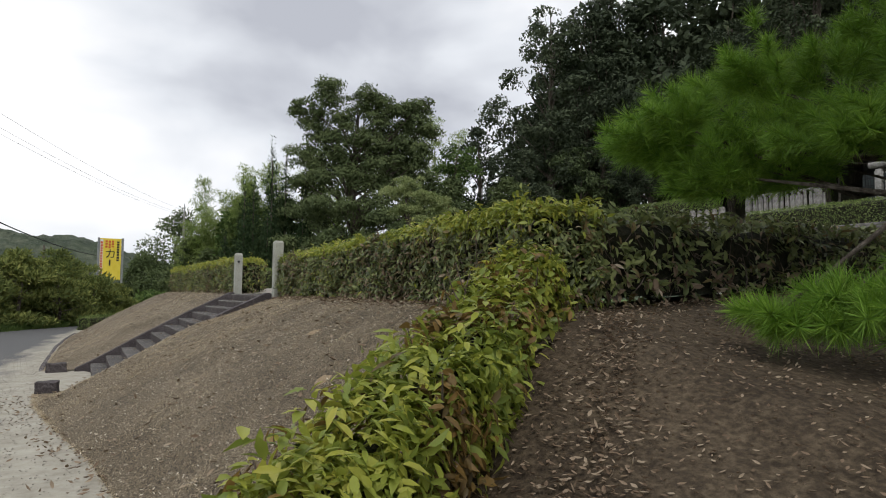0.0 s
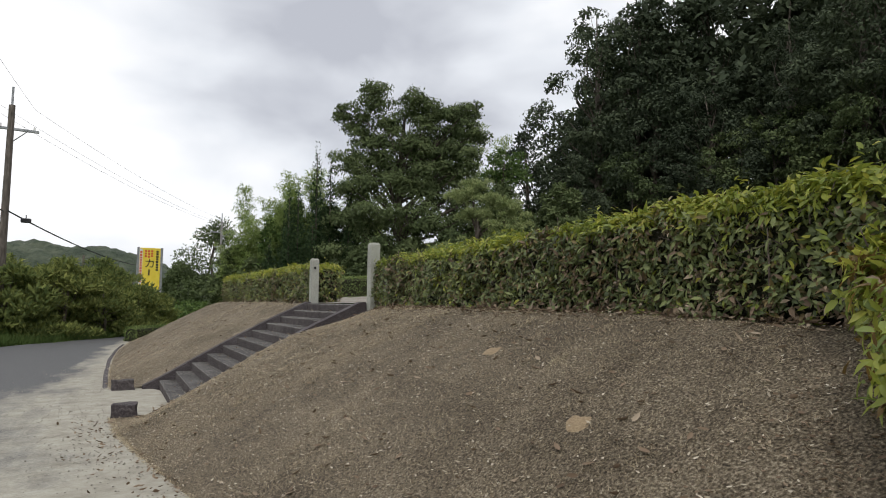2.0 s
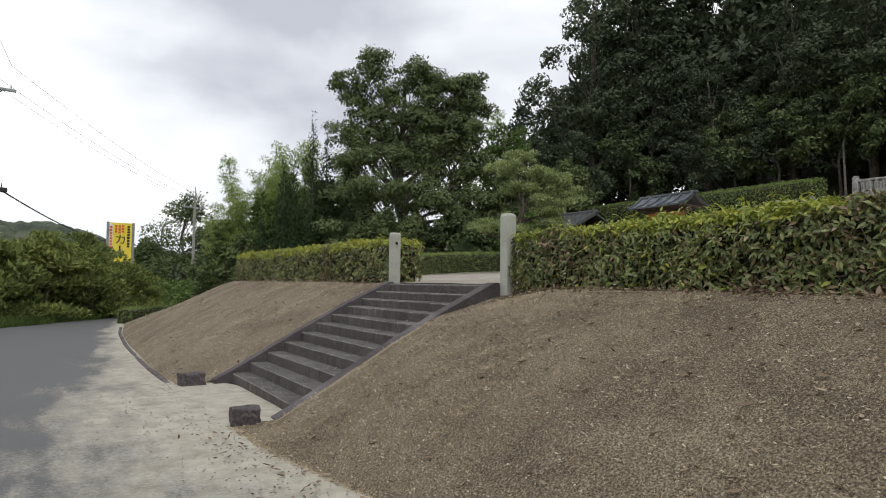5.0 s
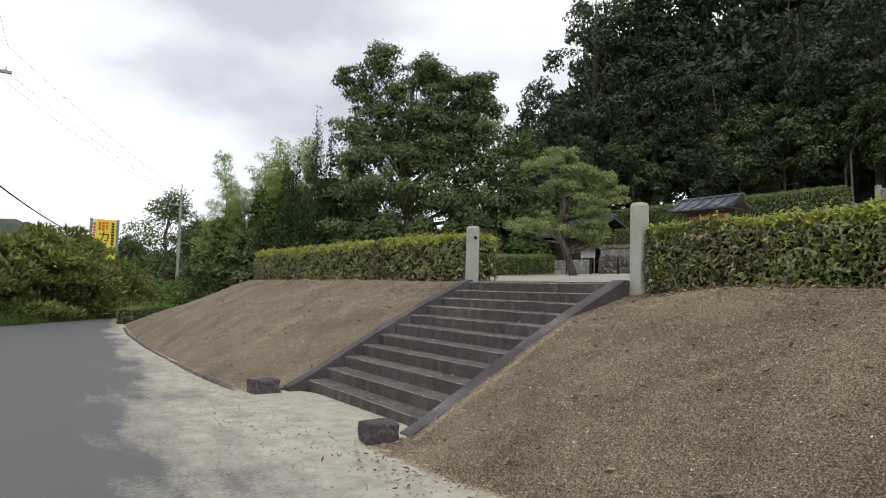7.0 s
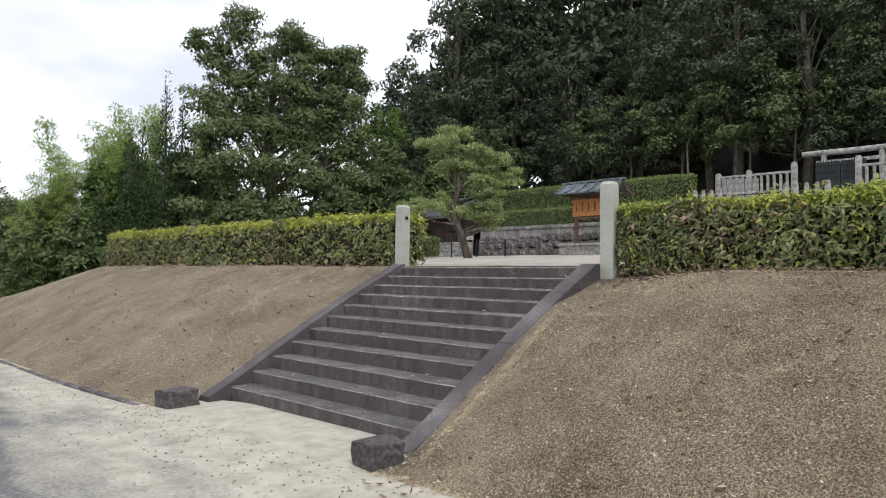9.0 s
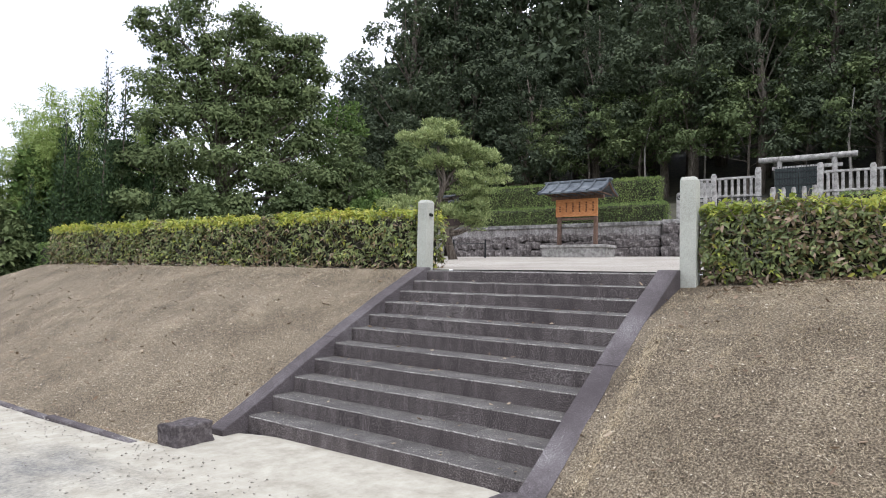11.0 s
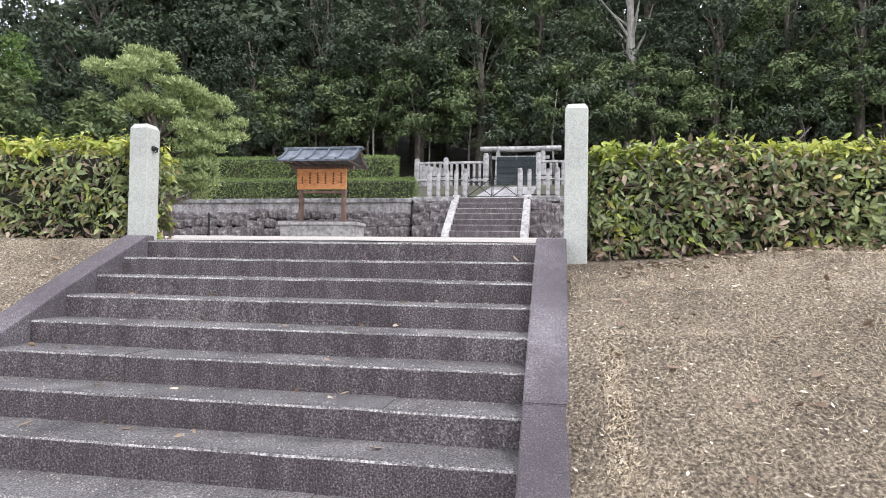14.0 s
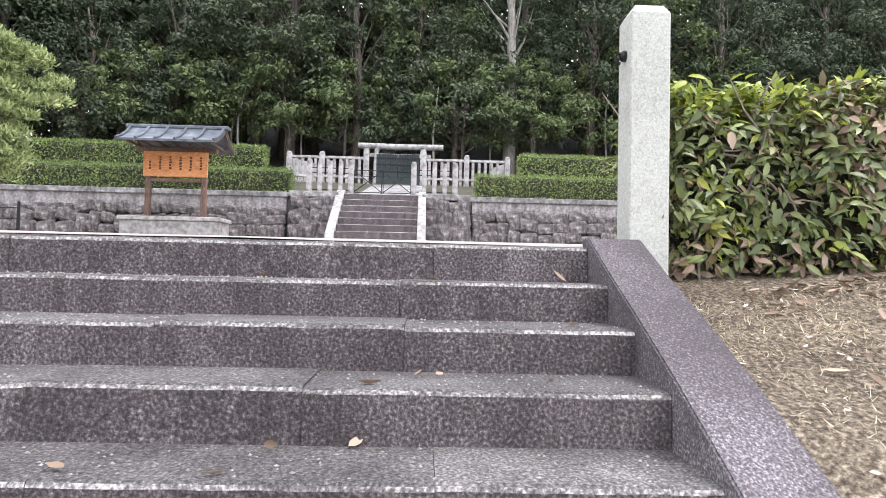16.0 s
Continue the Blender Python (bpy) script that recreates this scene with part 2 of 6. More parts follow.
M_BLACKINK = mat("black_sign_paint", [(0.3, (0.015, 0.015, 0.015)), (0.7, (0.03, 0.03, 0.03))], scale=2, rough=0.4, bump=0)
M_STEEL = mat("galvanised_steel", [(0.3, (0.22, 0.23, 0.24)), (0.7, (0.38, 0.39, 0.40))], scale=6, rough=0.5, metallic=0.5, bump=0.05)
M_POLE = mat("grey_concrete_pole", [(0.3, (0.20, 0.19, 0.18)), (0.7, (0.34, 0.33, 0.31))], scale=3, bump=0.2)
M_OLDPOLE = mat("brown_weathered_pole", [(0.3, (0.07, 0.06, 0.05)), (0.7, (0.18, 0.155, 0.135))], scale=4, stretch=(3, 3, 0.6), bump=0.4)
M_WIRE = mat("black_cable", [(0.3, (0.03, 0.03, 0.032)), (0.7, (0.06, 0.06, 0.062))], scale=3, bump=0)
M_WHITE = mat("white_notice_face", [(0.3, (0.68, 0.68, 0.66)), (0.7, (0.80, 0.80, 0.78))], scale=3, bump=0)
M_DRY = leaf_mat("dead_leaf", [(0.1, (0.115, 0.078, 0.050)), (0.5, (0.235, 0.170, 0.115)), (0.9, (0.46, 0.385, 0.285))], rough=0.8, translucent=0.1)
M_SCRAP = leaf_mat("bleached_leaf_scrap", [(0.1, (0.34, 0.29, 0.21)), (0.5, (0.52, 0.46, 0.36)), (0.9, (0.70, 0.64, 0.53))], rough=0.8, translucent=0.1)
M_GRASS = leaf_mat("dry_grass_blade", [(0.1, (0.13, 0.102, 0.068)), (0.35, (0.29, 0.233, 0.152)), (0.6, (0.49, 0.408, 0.283)), (0.85, (0.70, 0.605, 0.44)), (1.0, (0.27, 0.285, 0.15))], rough=0.8, translucent=0.15)
M_LEAF = leaf_mat("hedge_leaf_mature", [(0.1, (0.066, 0.086, 0.035)), (0.45, (0.155, 0.188, 0.068)), (0.85, (0.30, 0.335, 0.125))], rough=0.42, translucent=0.25, spec=0.35)
M_YOUNG = leaf_mat("hedge_leaf_young", [(0.1, (0.171, 0.228, 0.0462)), (0.5, (0.33, 0.372, 0.0616)), (0.8, (0.474, 0.445, 0.0847)), (1.0, (0.447, 0.276, 0.0924))], rough=0.4, translucent=0.35)
M_BRONZE = leaf_mat("hedge_leaf_bronze", [(0.1, (0.095, 0.070, 0.032)), (0.5, (0.175, 0.130, 0.055)), (0.9, (0.28, 0.22, 0.09))], rough=0.5, translucent=0.25)
M_TIP = leaf_mat("hedge_leaf_orange_tip", [(0.1, (0.10, 0.072, 0.025)), (0.5, (0.21, 0.13, 0.04)), (0.9, (0.38, 0.24, 0.07))], rough=0.45, translucent=0.3)
M_BOX = leaf_mat("clipped_hedge_leaf", [(0.1, (0.080, 0.118, 0.040)), (0.5, (0.175, 0.238, 0.075)), (0.9, (0.325, 0.385, 0.14))], rough=0.7, translucent=0.25, spec=0.15)
M_TREE = leaf_mat("broadleaf_foliage", [(0.05, (0.042, 0.058, 0.029)), (0.45, (0.095, 0.128, 0.056)), (0.8, (0.168, 0.205, 0.088)), (1.0, (0.245, 0.265, 0.118))], rough=0.7, translucent=0.25, spec=0.12, island=0.3)
M_FOREST = leaf_mat("evergreen_forest_foliage", [(0.05, (0.026, 0.036, 0.024)), (0.45, (0.058, 0.076, 0.046)), (0.8, (0.112, 0.138, 0.078)), (1.0, (0.20, 0.215, 0.125))], rough=0.7, translucent=0.2, spec=0.12, island=0.3)
M_LIGHTLEAF = leaf_mat("light_green_foliage", [(0.05, (0.055, 0.097, 0.03)), (0.5, (0.105, 0.165, 0.048)), (0.9, (0.17, 0.233, 0.072))], rough=0.7, translucent=0.35, spec=0.15)
M_CYPRESS = leaf_mat("dark_cypress_foliage", [(0.05, (0.0189, 0.0351, 0.01755)), (0.5, (0.0378, 0.0648, 0.027)), (0.9, (0.0675, 0.108, 0.0405))], rough=0.7, translucent=0.12, spec=0.15)
M_BAMBOO = leaf_mat("bamboo_foliage", [(0.05, (0.143, 0.208, 0.0585)), (0.5, (0.247, 0.325, 0.0975)), (0.9, (0.364, 0.429, 0.169))], rough=0.7, translucent=0.4, spec=0.15)
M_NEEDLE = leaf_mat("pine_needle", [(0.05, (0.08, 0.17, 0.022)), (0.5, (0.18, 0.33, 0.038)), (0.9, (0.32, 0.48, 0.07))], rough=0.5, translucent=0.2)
# darker copy for the inner crown: shade behind the tufts put into the colour
M_PINESHADE = leaf_mat("pine_needle_painted_shade", [(0.05, (0.018, 0.036, 0.010)), (0.5, (0.040, 0.072, 0.018)), (0.9, (0.075, 0.125, 0.030))], rough=0.6, translucent=0.1)
M_GARDENPINE = leaf_mat("clipped_pine_foliage", [(0.05, (0.10, 0.135, 0.058)), (0.5, (0.22, 0.275, 0.11)), (0.9, (0.39, 0.43, 0.20))], rough=0.7, translucent=0.2, spec=0.15)
M_SHRUB = leaf_mat("roadside_shrub_foliage", [(0.05, (0.066, 0.095, 0.034)), (0.4, (0.135, 0.172, 0.055)), (0.75, (0.245, 0.275, 0.082)), (1.0, (0.40, 0.41, 0.13))], rough=0.7, translucent=0.3, spec=0.15)


# ---- mesh helpers ----
def thing(name, at=(0, 0, 0), turn=0.0, label="", category="", group="", kind=""):
    e = new(name)
    e.matrix_world = pose(*at, 0, 0, turn)
    e.empty_display_size = 0.2
    return tagged(e, label, category, group, kind)


def part(name, bm, material, parent=None, label="", smooth=False):
    me = bpy.data.meshes.new(name)
    bm.normal_update()
    bm.to_mesh(me)
    bm.free()
    for m in material if isinstance(material, (list, tuple)) else [material]:
        me.materials.append(m)
    if smooth:
        me.polygons.foreach_set("use_smooth", [True] * len(me.polygons))
    ob = new(name, me)
    if parent is not None:
        ob.parent = parent
    if label:
        ob["label"] = label
    return ob


def mesh_np(name, verts, faces, materials, parent=None, idx=None, smooth=False, kind="", label=""):
    """One mesh object from arrays; faces all have the same number of corners."""
    verts, faces = np.asarray(verts, np.float32), np.asarray(faces, np.int32)
    me = bpy.data.meshes.new(name)
    k = faces.shape[1]
    me.vertices.add(len(verts))
    me.vertices.foreach_set("co", verts.ravel())
    me.loops.add(faces.size)
    me.loops.foreach_set("vertex_index", faces.ravel())
    me.polygons.add(len(faces))
    me.polygons.foreach_set("loop_start", np.arange(0, faces.size, k, dtype=np.int32))
    for m in materials if isinstance(materials, (list, tuple)) else [materials]:
        me.materials.append(m)
    if idx is not None:
        me.polygons.foreach_set("material_index", np.asarray(idx, np.int32))
    if smooth:
        me.polygons.foreach_set("use_smooth", np.ones(len(faces), bool))
    me.update(calc_edges=True)
    me.validate()
    ob = new(name, me)
    if parent is not None:
        ob.parent = parent
    return tagged(ob, label=label, kind=kind)


def box(x0, y0, z0, x1, y1, z1, bevel=0.0, bm=None, seg=1):
    own = bm is None
    b = bmesh.new()
    bmesh.ops.create_cube(b, size=1.0)
    for v in b.verts:
        v.co = Vector((x0 + (v.co.x + 0.5) * (x1 - x0), y0 + (v.co.y + 0.5) * (y1 - y0), z0 + (v.co.z + 0.5) * (z1 - z0)))
    if bevel:
        bmesh.ops.bevel(b, geom=b.edges[:], offset=bevel, segments=seg, affect="EDGES", profile=0.6)
    if own:
        return b
    me = bpy.data.meshes.new("tmp")
    b.to_mesh(me)
    b.free()
    bm.from_mesh(me)
    bpy.data.meshes.remove(me)
    return bm


def tube(points, radii, sides=8, bm=None, cap=True):
    """A tapered tube along points."""
    bm = bm or bmesh.new()
    rings = []
    pts = [Vector(p) for p in points]
    for i, p in enumerate(pts):
        d = (pts[min(i + 1, len(pts) - 1)] - pts[max(i - 1, 0)]).normalized()
        a = d.orthogonal().normalized() if abs(d.z) < 0.95 else Vector((1, 0, 0))
        a = (a - d * a.dot(d)).normalized()
        c = d.cross(a)
        r = float(radii[i] if hasattr(radii, "__len__") else radii)
        rings.append([bm.verts.new(p + r * (math.cos(2 * math.pi * k / sides) * a + math.sin(2 * math.pi * k / sides) * c)) for k in range(sides)])
    for lo, hi in zip(rings, rings[1:]):
        for k in range(sides):
            bm.faces.new((lo[k], lo[(k + 1) % sides], hi[(k + 1) % sides], hi[k]))
    if cap:
        bm.faces.new(rings[0][::-1])
        bm.faces.new(rings[-1])
    return bm


def unit(v):
    return v / (np.linalg.norm(v, axis=-1, keepdims=True) + 1e-9)


def leaves(rng, at, ahead, up, length, width, fine=True, droop=0.25):
    """Leaf blades: at (n,3) their stalks, ahead the way they point, up their face. fine: folded oval blades of six triangles."""
    n = len(at)
    ahead = unit(ahead)
    side = unit(np.cross(ahead, up))
    face = np.cross(side, ahead)
    length, width = np.broadcast_to(length, n)[:, None], np.broadcast_to(width, n)[:, None]
    if fine:
        mid = at + ahead * length * 0.48 - face * width * 0.14
        rim = lambda along, out, lift: at + ahead * length * along + side * width * out + face * (width * 0.12 - length * lift)
        tip = at + ahead * length - face * length * droop
        v = np.stack([at, rim(0.24, 0.40, 0), rim(0.58, 0.47, droop * 0.3), tip, rim(0.58, -0.47, droop * 0.3), rim(0.24, -0.40, 0), mid], 1).reshape(-1, 3)
        f = np.array([[1, 0, 6], [2, 1, 6], [3, 2, 6], [4, 3, 6], [5, 4, 6], [0, 5, 6]])
        return v, (np.arange(n)[:, None, None] * 7 + f).reshape(-1, 3), 6
    left = at + ahead * length * 0.5 + side * width * 0.5
    right = at + ahead * length * 0.5 - side * width * 0.5
    tip = at + ahead * length - face * length * droop
    v = np.stack([at, left, tip, right], 1).reshape(-1, 3)
    f = np.array([[0, 3, 1], [1, 3, 2]])
    return v, (np.arange(n)[:, None, None] * 4 + f).reshape(-1, 3), 2


# ---- lie of the land ----
def ease(a, b, v):
    s = np.clip((np.asarray(v, float) - a) / (b - a), 0, 1)
    return s * s * (3 - 2 * s)


def toe_x(y):
    """The foot of the bank along the road."""
    return np.interp(y, [-12, 2, 6, 8, 10, 12.5, 14, 21, 26, 31, 36, 43, 52], [0.95, 0.85, 0.62, 0.40, 0.05, -0.34, -0.40, -0.44, -0.38, -0.15, 0.3, 1.3, 4.0])


def road_z(y):
    return np.interp(y, [-15, 0, 7, 10, 13, 17, 20, 25, 34, 60], [0.40, 0.27, 0.15, 0.08, 0.03, 0.0, -0.07, -0.12, -0.15, -0.2])


CREST_X = 3.35


def bank_z(x, y):
    xt, zt = toe_x(y), road_z(y)
    top = np.interp(y, [-12, 2, 5, 7, 17, 20, 30, 36, 44], [1.62, 1.62, 1.66, 1.72, 1.74, 1.78, 1.78, 0.95, 0.0]) + 0 * x
    s = np.clip((x - xt) / (CREST_X - xt), 0, 1)
    off = np.maximum(np.maximum(13.84 - y, y - 17.75), 0)
    south = y < 15.8
    line = (x - 0.47) * (0.16 / 0.306) + np.where(south, 0.172 + 0.09 * ease(0.0, 0.28, 13.9 - y), 0.165) + 0.045 * np.sin(np.clip((x - 0.47) / 3.06, 0, 1) * math.pi)
    brow = np.where(south, 1.575 + (x - 3.64) * 0.26, top)
    kerb_line = np.clip(np.minimum(line, brow), zt + 0.005, top)
    free = bank_free(x, zt, top, s)
    near = 1 - ease(0.0, 1.7, off)
    return free * (1 - near) + np.minimum(kerb_line, free + 0.08) * near


def bank_free(x, zt, top, s):
    return zt + np.maximum(top - zt, 0.0) * (s + 0.17 * s * (1 - s)) * (1 - 0.02 * ease(0.9, 1, s)) + np.where(x > CREST_X, (x - CREST_X) * 0.02, 0)


def court_z(x):
    return 1.742 + (x - 3.55) * 0.051


def grid(name, xs, ys, zfun, material, label="", kind="structure", category="", wobble=0.0, attr=None):
    xs, ys = np.asarray(xs, float), np.asarray(ys, float)
    gx, gy = np.meshgrid(xs, ys)
    gz = zfun(gx, gy)
    if wobble:
        gz = gz + wobble * np.array([noise.noise((a * 1.3, b * 1.3, 0.5)) + 0.5 * noise.noise((a * 4, b * 4, 3.5)) for a, b in zip(gx.ravel(), gy.ravel())]).reshape(gx.shape)
    nx, ny = len(xs), len(ys)
    i = np.arange(nx * ny).reshape(ny, nx)
    f = np.stack([i[:-1, :-1], i[:-1, 1:], i[1:, 1:], i[1:, :-1]], -1).reshape(-1, 4)
    ob = mesh_np(name, np.stack([gx, gy, gz], -1).reshape(-1, 3), f, material, smooth=True)
    if attr is not None:
        a = ob.data.attributes.new("verge", "FLOAT", "POINT")
        a.data.foreach_set("value", attr(gx, gy).astype(np.float32).ravel())
    return tagged(ob, label, category, "", kind)


def gap(a, b, step, c, d):
    return [v for v in np.arange(a, b + 1e-6, step) if not (c < v < d)]


# the wide ground, out to the horizon
def far_z(x, y):
    inside = (1 - ease(44, 52, y)) * ease(-7.5, -6.5, x) * (1 - ease(60, 75, x))
    return -0.45 - 0.35 * inside - 0.6 * ease(60, 120, y)


axis = np.concatenate([[-2500, -1200, -600, -300, -160, -100, -60], np.arange(-40, 90, 5.0), [100, 140, 200, 320, 600, 1200, 2500]])
grid("ground", axis, axis, far_z, M_FIELD, "rough green grass field reaching to the hills", category="ground")

# road: asphalt with a sandy verge
m = bpy.data.materials.new("asphalt_with_sand")
m.use_nodes = True
t = m.node_tree
b = t.nodes["Principled BSDF"]
b.inputs["Roughness"].default_value, b.inputs["Specular IOR Level"].default_value = 0.85, 0.3
co = t.nodes.new("ShaderNodeTexCoord")
at = t.nodes.new("ShaderNodeAttribute")
at.attribute_name = "verge"


def rnoise(scale, detail=6, rough=0.6, stretch=(1, 1, 1)):
    mp = t.nodes.new("ShaderNodeMapping")
    mp.inputs["Scale"].default_value = stretch
    t.links.new(co.outputs["Object"], mp.inputs["Vector"])
    n = t.nodes.new("ShaderNodeTexNoise")
    n.inputs["Scale"].default_value, n.inputs["Detail"].default_value, n.inputs["Roughness"].default_value = scale, detail, rough
    t.links.new(mp.outputs[0], n.inputs["Vector"])
    return n.outputs["Fac"]


def rramp(src, stops):
    r = t.nodes.new("ShaderNodeValToRGB")
    while len(r.color_ramp.elements) < len(stops):
        r.color_ramp.elements.new(0.5)
    for e, (p, c) in zip(r.color_ramp.elements, stops):
        e.position, e.color = p, (*c, 1)
    t.links.new(src, r.inputs[0])
    return r.outputs[0]


def rmath(op, a, bval):
    n = t.nodes.new("ShaderNodeMath")
    n.operation = op
    for k, v in enumerate((a, bval)):
        if isinstance(v, (int, float)):
            n.inputs[k].default_value = v
        else:
            t.links.new(v, n.inputs[k])
    return n.outputs[0]


asphalt = rramp(rnoise(130), [(0.3, (0.075, 0.076, 0.078)), (0.55, (0.115, 0.116, 0.118)), (0.75, (0.20, 0.20, 0.195))])
sand = rramp(rnoise(3.5, 9, 0.72), [(0.30, (0.24, 0.22, 0.175)), (0.5, (0.345, 0.325, 0.27)), (0.70, (0.43, 0.41, 0.35))])
damp = rramp(rnoise(2.2, 5), [(0.40, (0, 0, 0)), (0.52, (1, 1, 1))])
fac = rmath("ADD", at.outputs["Fac"], rmath("MULTIPLY", rmath("SUBTRACT", rnoise(0.9, 6, 0.6, (1.4, 0.45, 1)), 0.5), 1.7))
fac = rmath("ADD", fac, rmath("MULTIPLY", rmath("SUBTRACT", rnoise(28, 4), 0.5), 0.5))
mask = rramp(fac, [(0.34, (0, 0, 0)), (0.55, (0.55, 0.55, 0.55)), (0.80, (1, 1, 1))])
mx = t.nodes.new("ShaderNodeMix")
mx.data_type = "RGBA"
t.links.new(mask, mx.inputs["Factor"])
t.links.new(asphalt, mx.inputs["A"])
t.links.new(sand, mx.inputs["B"])
t.links.new(mx.outputs["Result"], b.inputs["Base Color"])
bp = t.nodes.new("ShaderNodeBump")
bp.inputs["Strength"].default_value, bp.inputs["Distance"].default_value = 0.35, 0.008
t.links.new(rnoise(120, 6, 0.7), bp.inputs["Height"])
t.links.new(bp.outputs[0], b.inputs["Normal"])
M_ROAD = m

u = np.linspace(0, 1, 60)
ys = np.concatenate([np.arange(-14, 34, 0.35), np.arange(34, 56, 0.6)])
gu, gy = np.meshgrid(u, ys)
left = np.interp(ys, [-14, 20, 32, 36, 40, 48, 56], [-5.6, -5.8, -5.4, -3.6, -1.2, 3.0, 7.5])[:, None]
right = (toe_x(ys) + np.interp(ys, [-14, 30, 40, 56], [0.5, 0.5, 0.6, 5.0]) + 0.45 * np.exp(-(((ys - 15.8) / 2.0) ** 4)))[:, None]
gx = left + (right - left) * gu
gz = road_z(gy) - 0.012 + 0.02 * np.sin(gx * 1.7 + gy * 0.6) * 0.4
i = np.arange(gx.size).reshape(gx.shape)
f = np.stack([i[:-1, :-1], i[:-1, 1:], i[1:, 1:], i[1:, :-1]], -1).reshape(-1, 4)
road = mesh_np("road", np.stack([gx, gy, gz], -1).reshape(-1, 3), f, M_ROAD, smooth=True)
va = road.data.attributes.new("verge", "FLOAT", "POINT")
edge = toe_x(gy) - gx
width = np.interp(gy, [-14, 3, 8, 13, 17, 22, 30, 45], [2.8, 2.6, 2.0, 1.75, 1.5, 0.75, 0.55, 0.4])
va.data.foreach_set("value", (1.12 - 0.62 * edge / width).astype(np.float32).ravel())
tagged(road, "grey asphalt lane with pale sandy verge", "road", kind="structure")

# grass bank in two sheets, either side of the stair
STAIR_Y0, STAIR_Y1, CHEEK = 14.12, 17.47, 0.232


def relief(x, y):
    lumps = [0.013 * noise.noise((a * 1.1, c * 1.1, 0.5)) + 0.012 * noise.noise((a * 5, c * 5, 3.5)) for a, c in zip(np.ravel(x), np.ravel(y))]
    return np.array(lumps).reshape(np.shape(x))


def bank_sheet(name, y0, y1, label):
    ys = np.linspace(y0, y1, int((y1 - y0) / 0.16) + 2)
    u = np.linspace(0, 1, 42)
    gu, gy = np.meshgrid(u, ys)
    xt = toe_x(gy) - 0.06
    gx = xt + (4.3 - xt) * gu
    gz = bank_z(gx, gy)
    gz = gz + relief(gx, gy) * ease(0, 0.1, gu)
    gz = np.where(gu == 0, gz - 0.05, gz)
    gz = gz - 0.12 * (1 - ease(4.45, 4.95, gy)) * ease(3.0, 3.35, gx)
    i = np.arange(gx.size).reshape(gx.shape)
    f = np.stack([i[:-1, :-1], i[:-1, 1:], i[1:, 1:], i[1:, :-1]], -1).reshape(-1, 4)
    return tagged(mesh_np(name, np.stack([gx, gy, gz], -1).reshape(-1, 3), f, M_SOIL, smooth=True), label, "bank", kind="structure")


bank_sheet("ground_bank_south", 4.2, STAIR_Y0 - CHEEK + 0.02, "dry brown mown grass bank beside stone steps")
bank_sheet("ground_bank_north", STAIR_Y1 + CHEEK - 0.02, 44.0, "dry brown mown grass bank above the road")
def outside_z(x, y):
    return bank_z(x, y) + np.where(x > 4.2, (x - 4.2) * 0.035, 0) - 0.22 * np.clip(4.25 - y, 0, 5) * ease(1.6, 3.2, x)


grid("ground_outside", np.concatenate([np.linspace(0.80, 4.2, 30), np.linspace(4.5, 22, 30)]), np.linspace(-12, 5.9, 70), lambda x, y: outside_z(x, y) - 0.006 - 0.10 * ease(4.35, 4.75, y) * ease(3.3, 2.9, x), M_LITTER, "bare brown soil strewn with fallen leaves", category="ground", wobble=0.03)

# court of pale gravel
court = grid("court_gravel", np.concatenate([[3.86], np.linspace(4.1, 20, 40)]), np.linspace(5.6, 30.4, 60), lambda x, y: court_z(x), M_GRAVEL, "pale gravel forecourt rising gently to the wall", category="gravel", wobble=0.008)


# upper terrace and hillside
def terrace_z(x, y):
    return np.interp(x, [18.1, 19.4, 29, 36, 40, 48, 60, 80, 110], [3.66, 3.68, 5.5, 6.45, 6.9, 9.5, 15, 25, 32]) + 0 * y


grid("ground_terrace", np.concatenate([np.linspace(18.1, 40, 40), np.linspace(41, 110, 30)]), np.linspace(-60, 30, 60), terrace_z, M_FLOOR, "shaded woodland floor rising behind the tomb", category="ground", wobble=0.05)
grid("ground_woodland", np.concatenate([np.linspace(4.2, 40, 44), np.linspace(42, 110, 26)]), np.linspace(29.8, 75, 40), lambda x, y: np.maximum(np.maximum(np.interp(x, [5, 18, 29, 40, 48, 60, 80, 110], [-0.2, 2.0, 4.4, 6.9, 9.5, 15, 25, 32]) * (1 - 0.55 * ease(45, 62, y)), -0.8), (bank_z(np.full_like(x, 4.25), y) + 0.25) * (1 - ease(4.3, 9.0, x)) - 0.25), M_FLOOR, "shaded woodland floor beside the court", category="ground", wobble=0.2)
terrace_path = grid("terrace_gravel_path", np.linspace(18.5, 28, 24), np.linspace(14.9, 17.0, 6), lambda x, y: terrace_z(x, y) + 0.03, M_CAP, "weathered stone path up to the gate", category="path")

# ---- stone stair from the road ----
RISE, RUN, X1, N, LOW = 0.16, 0.306, 0.47, 11, 0.022
# the flight has settled: its middle steps stand a little proud of the straight line
SETTLE = (0.0, 0.008, 0.022, 0.034, 0.040, 0.046, 0.042, 0.040, 0.026, 0.006, -0.002)


def nose_z(k):
    return RISE * (k + 1) - LOW + SETTLE[k]


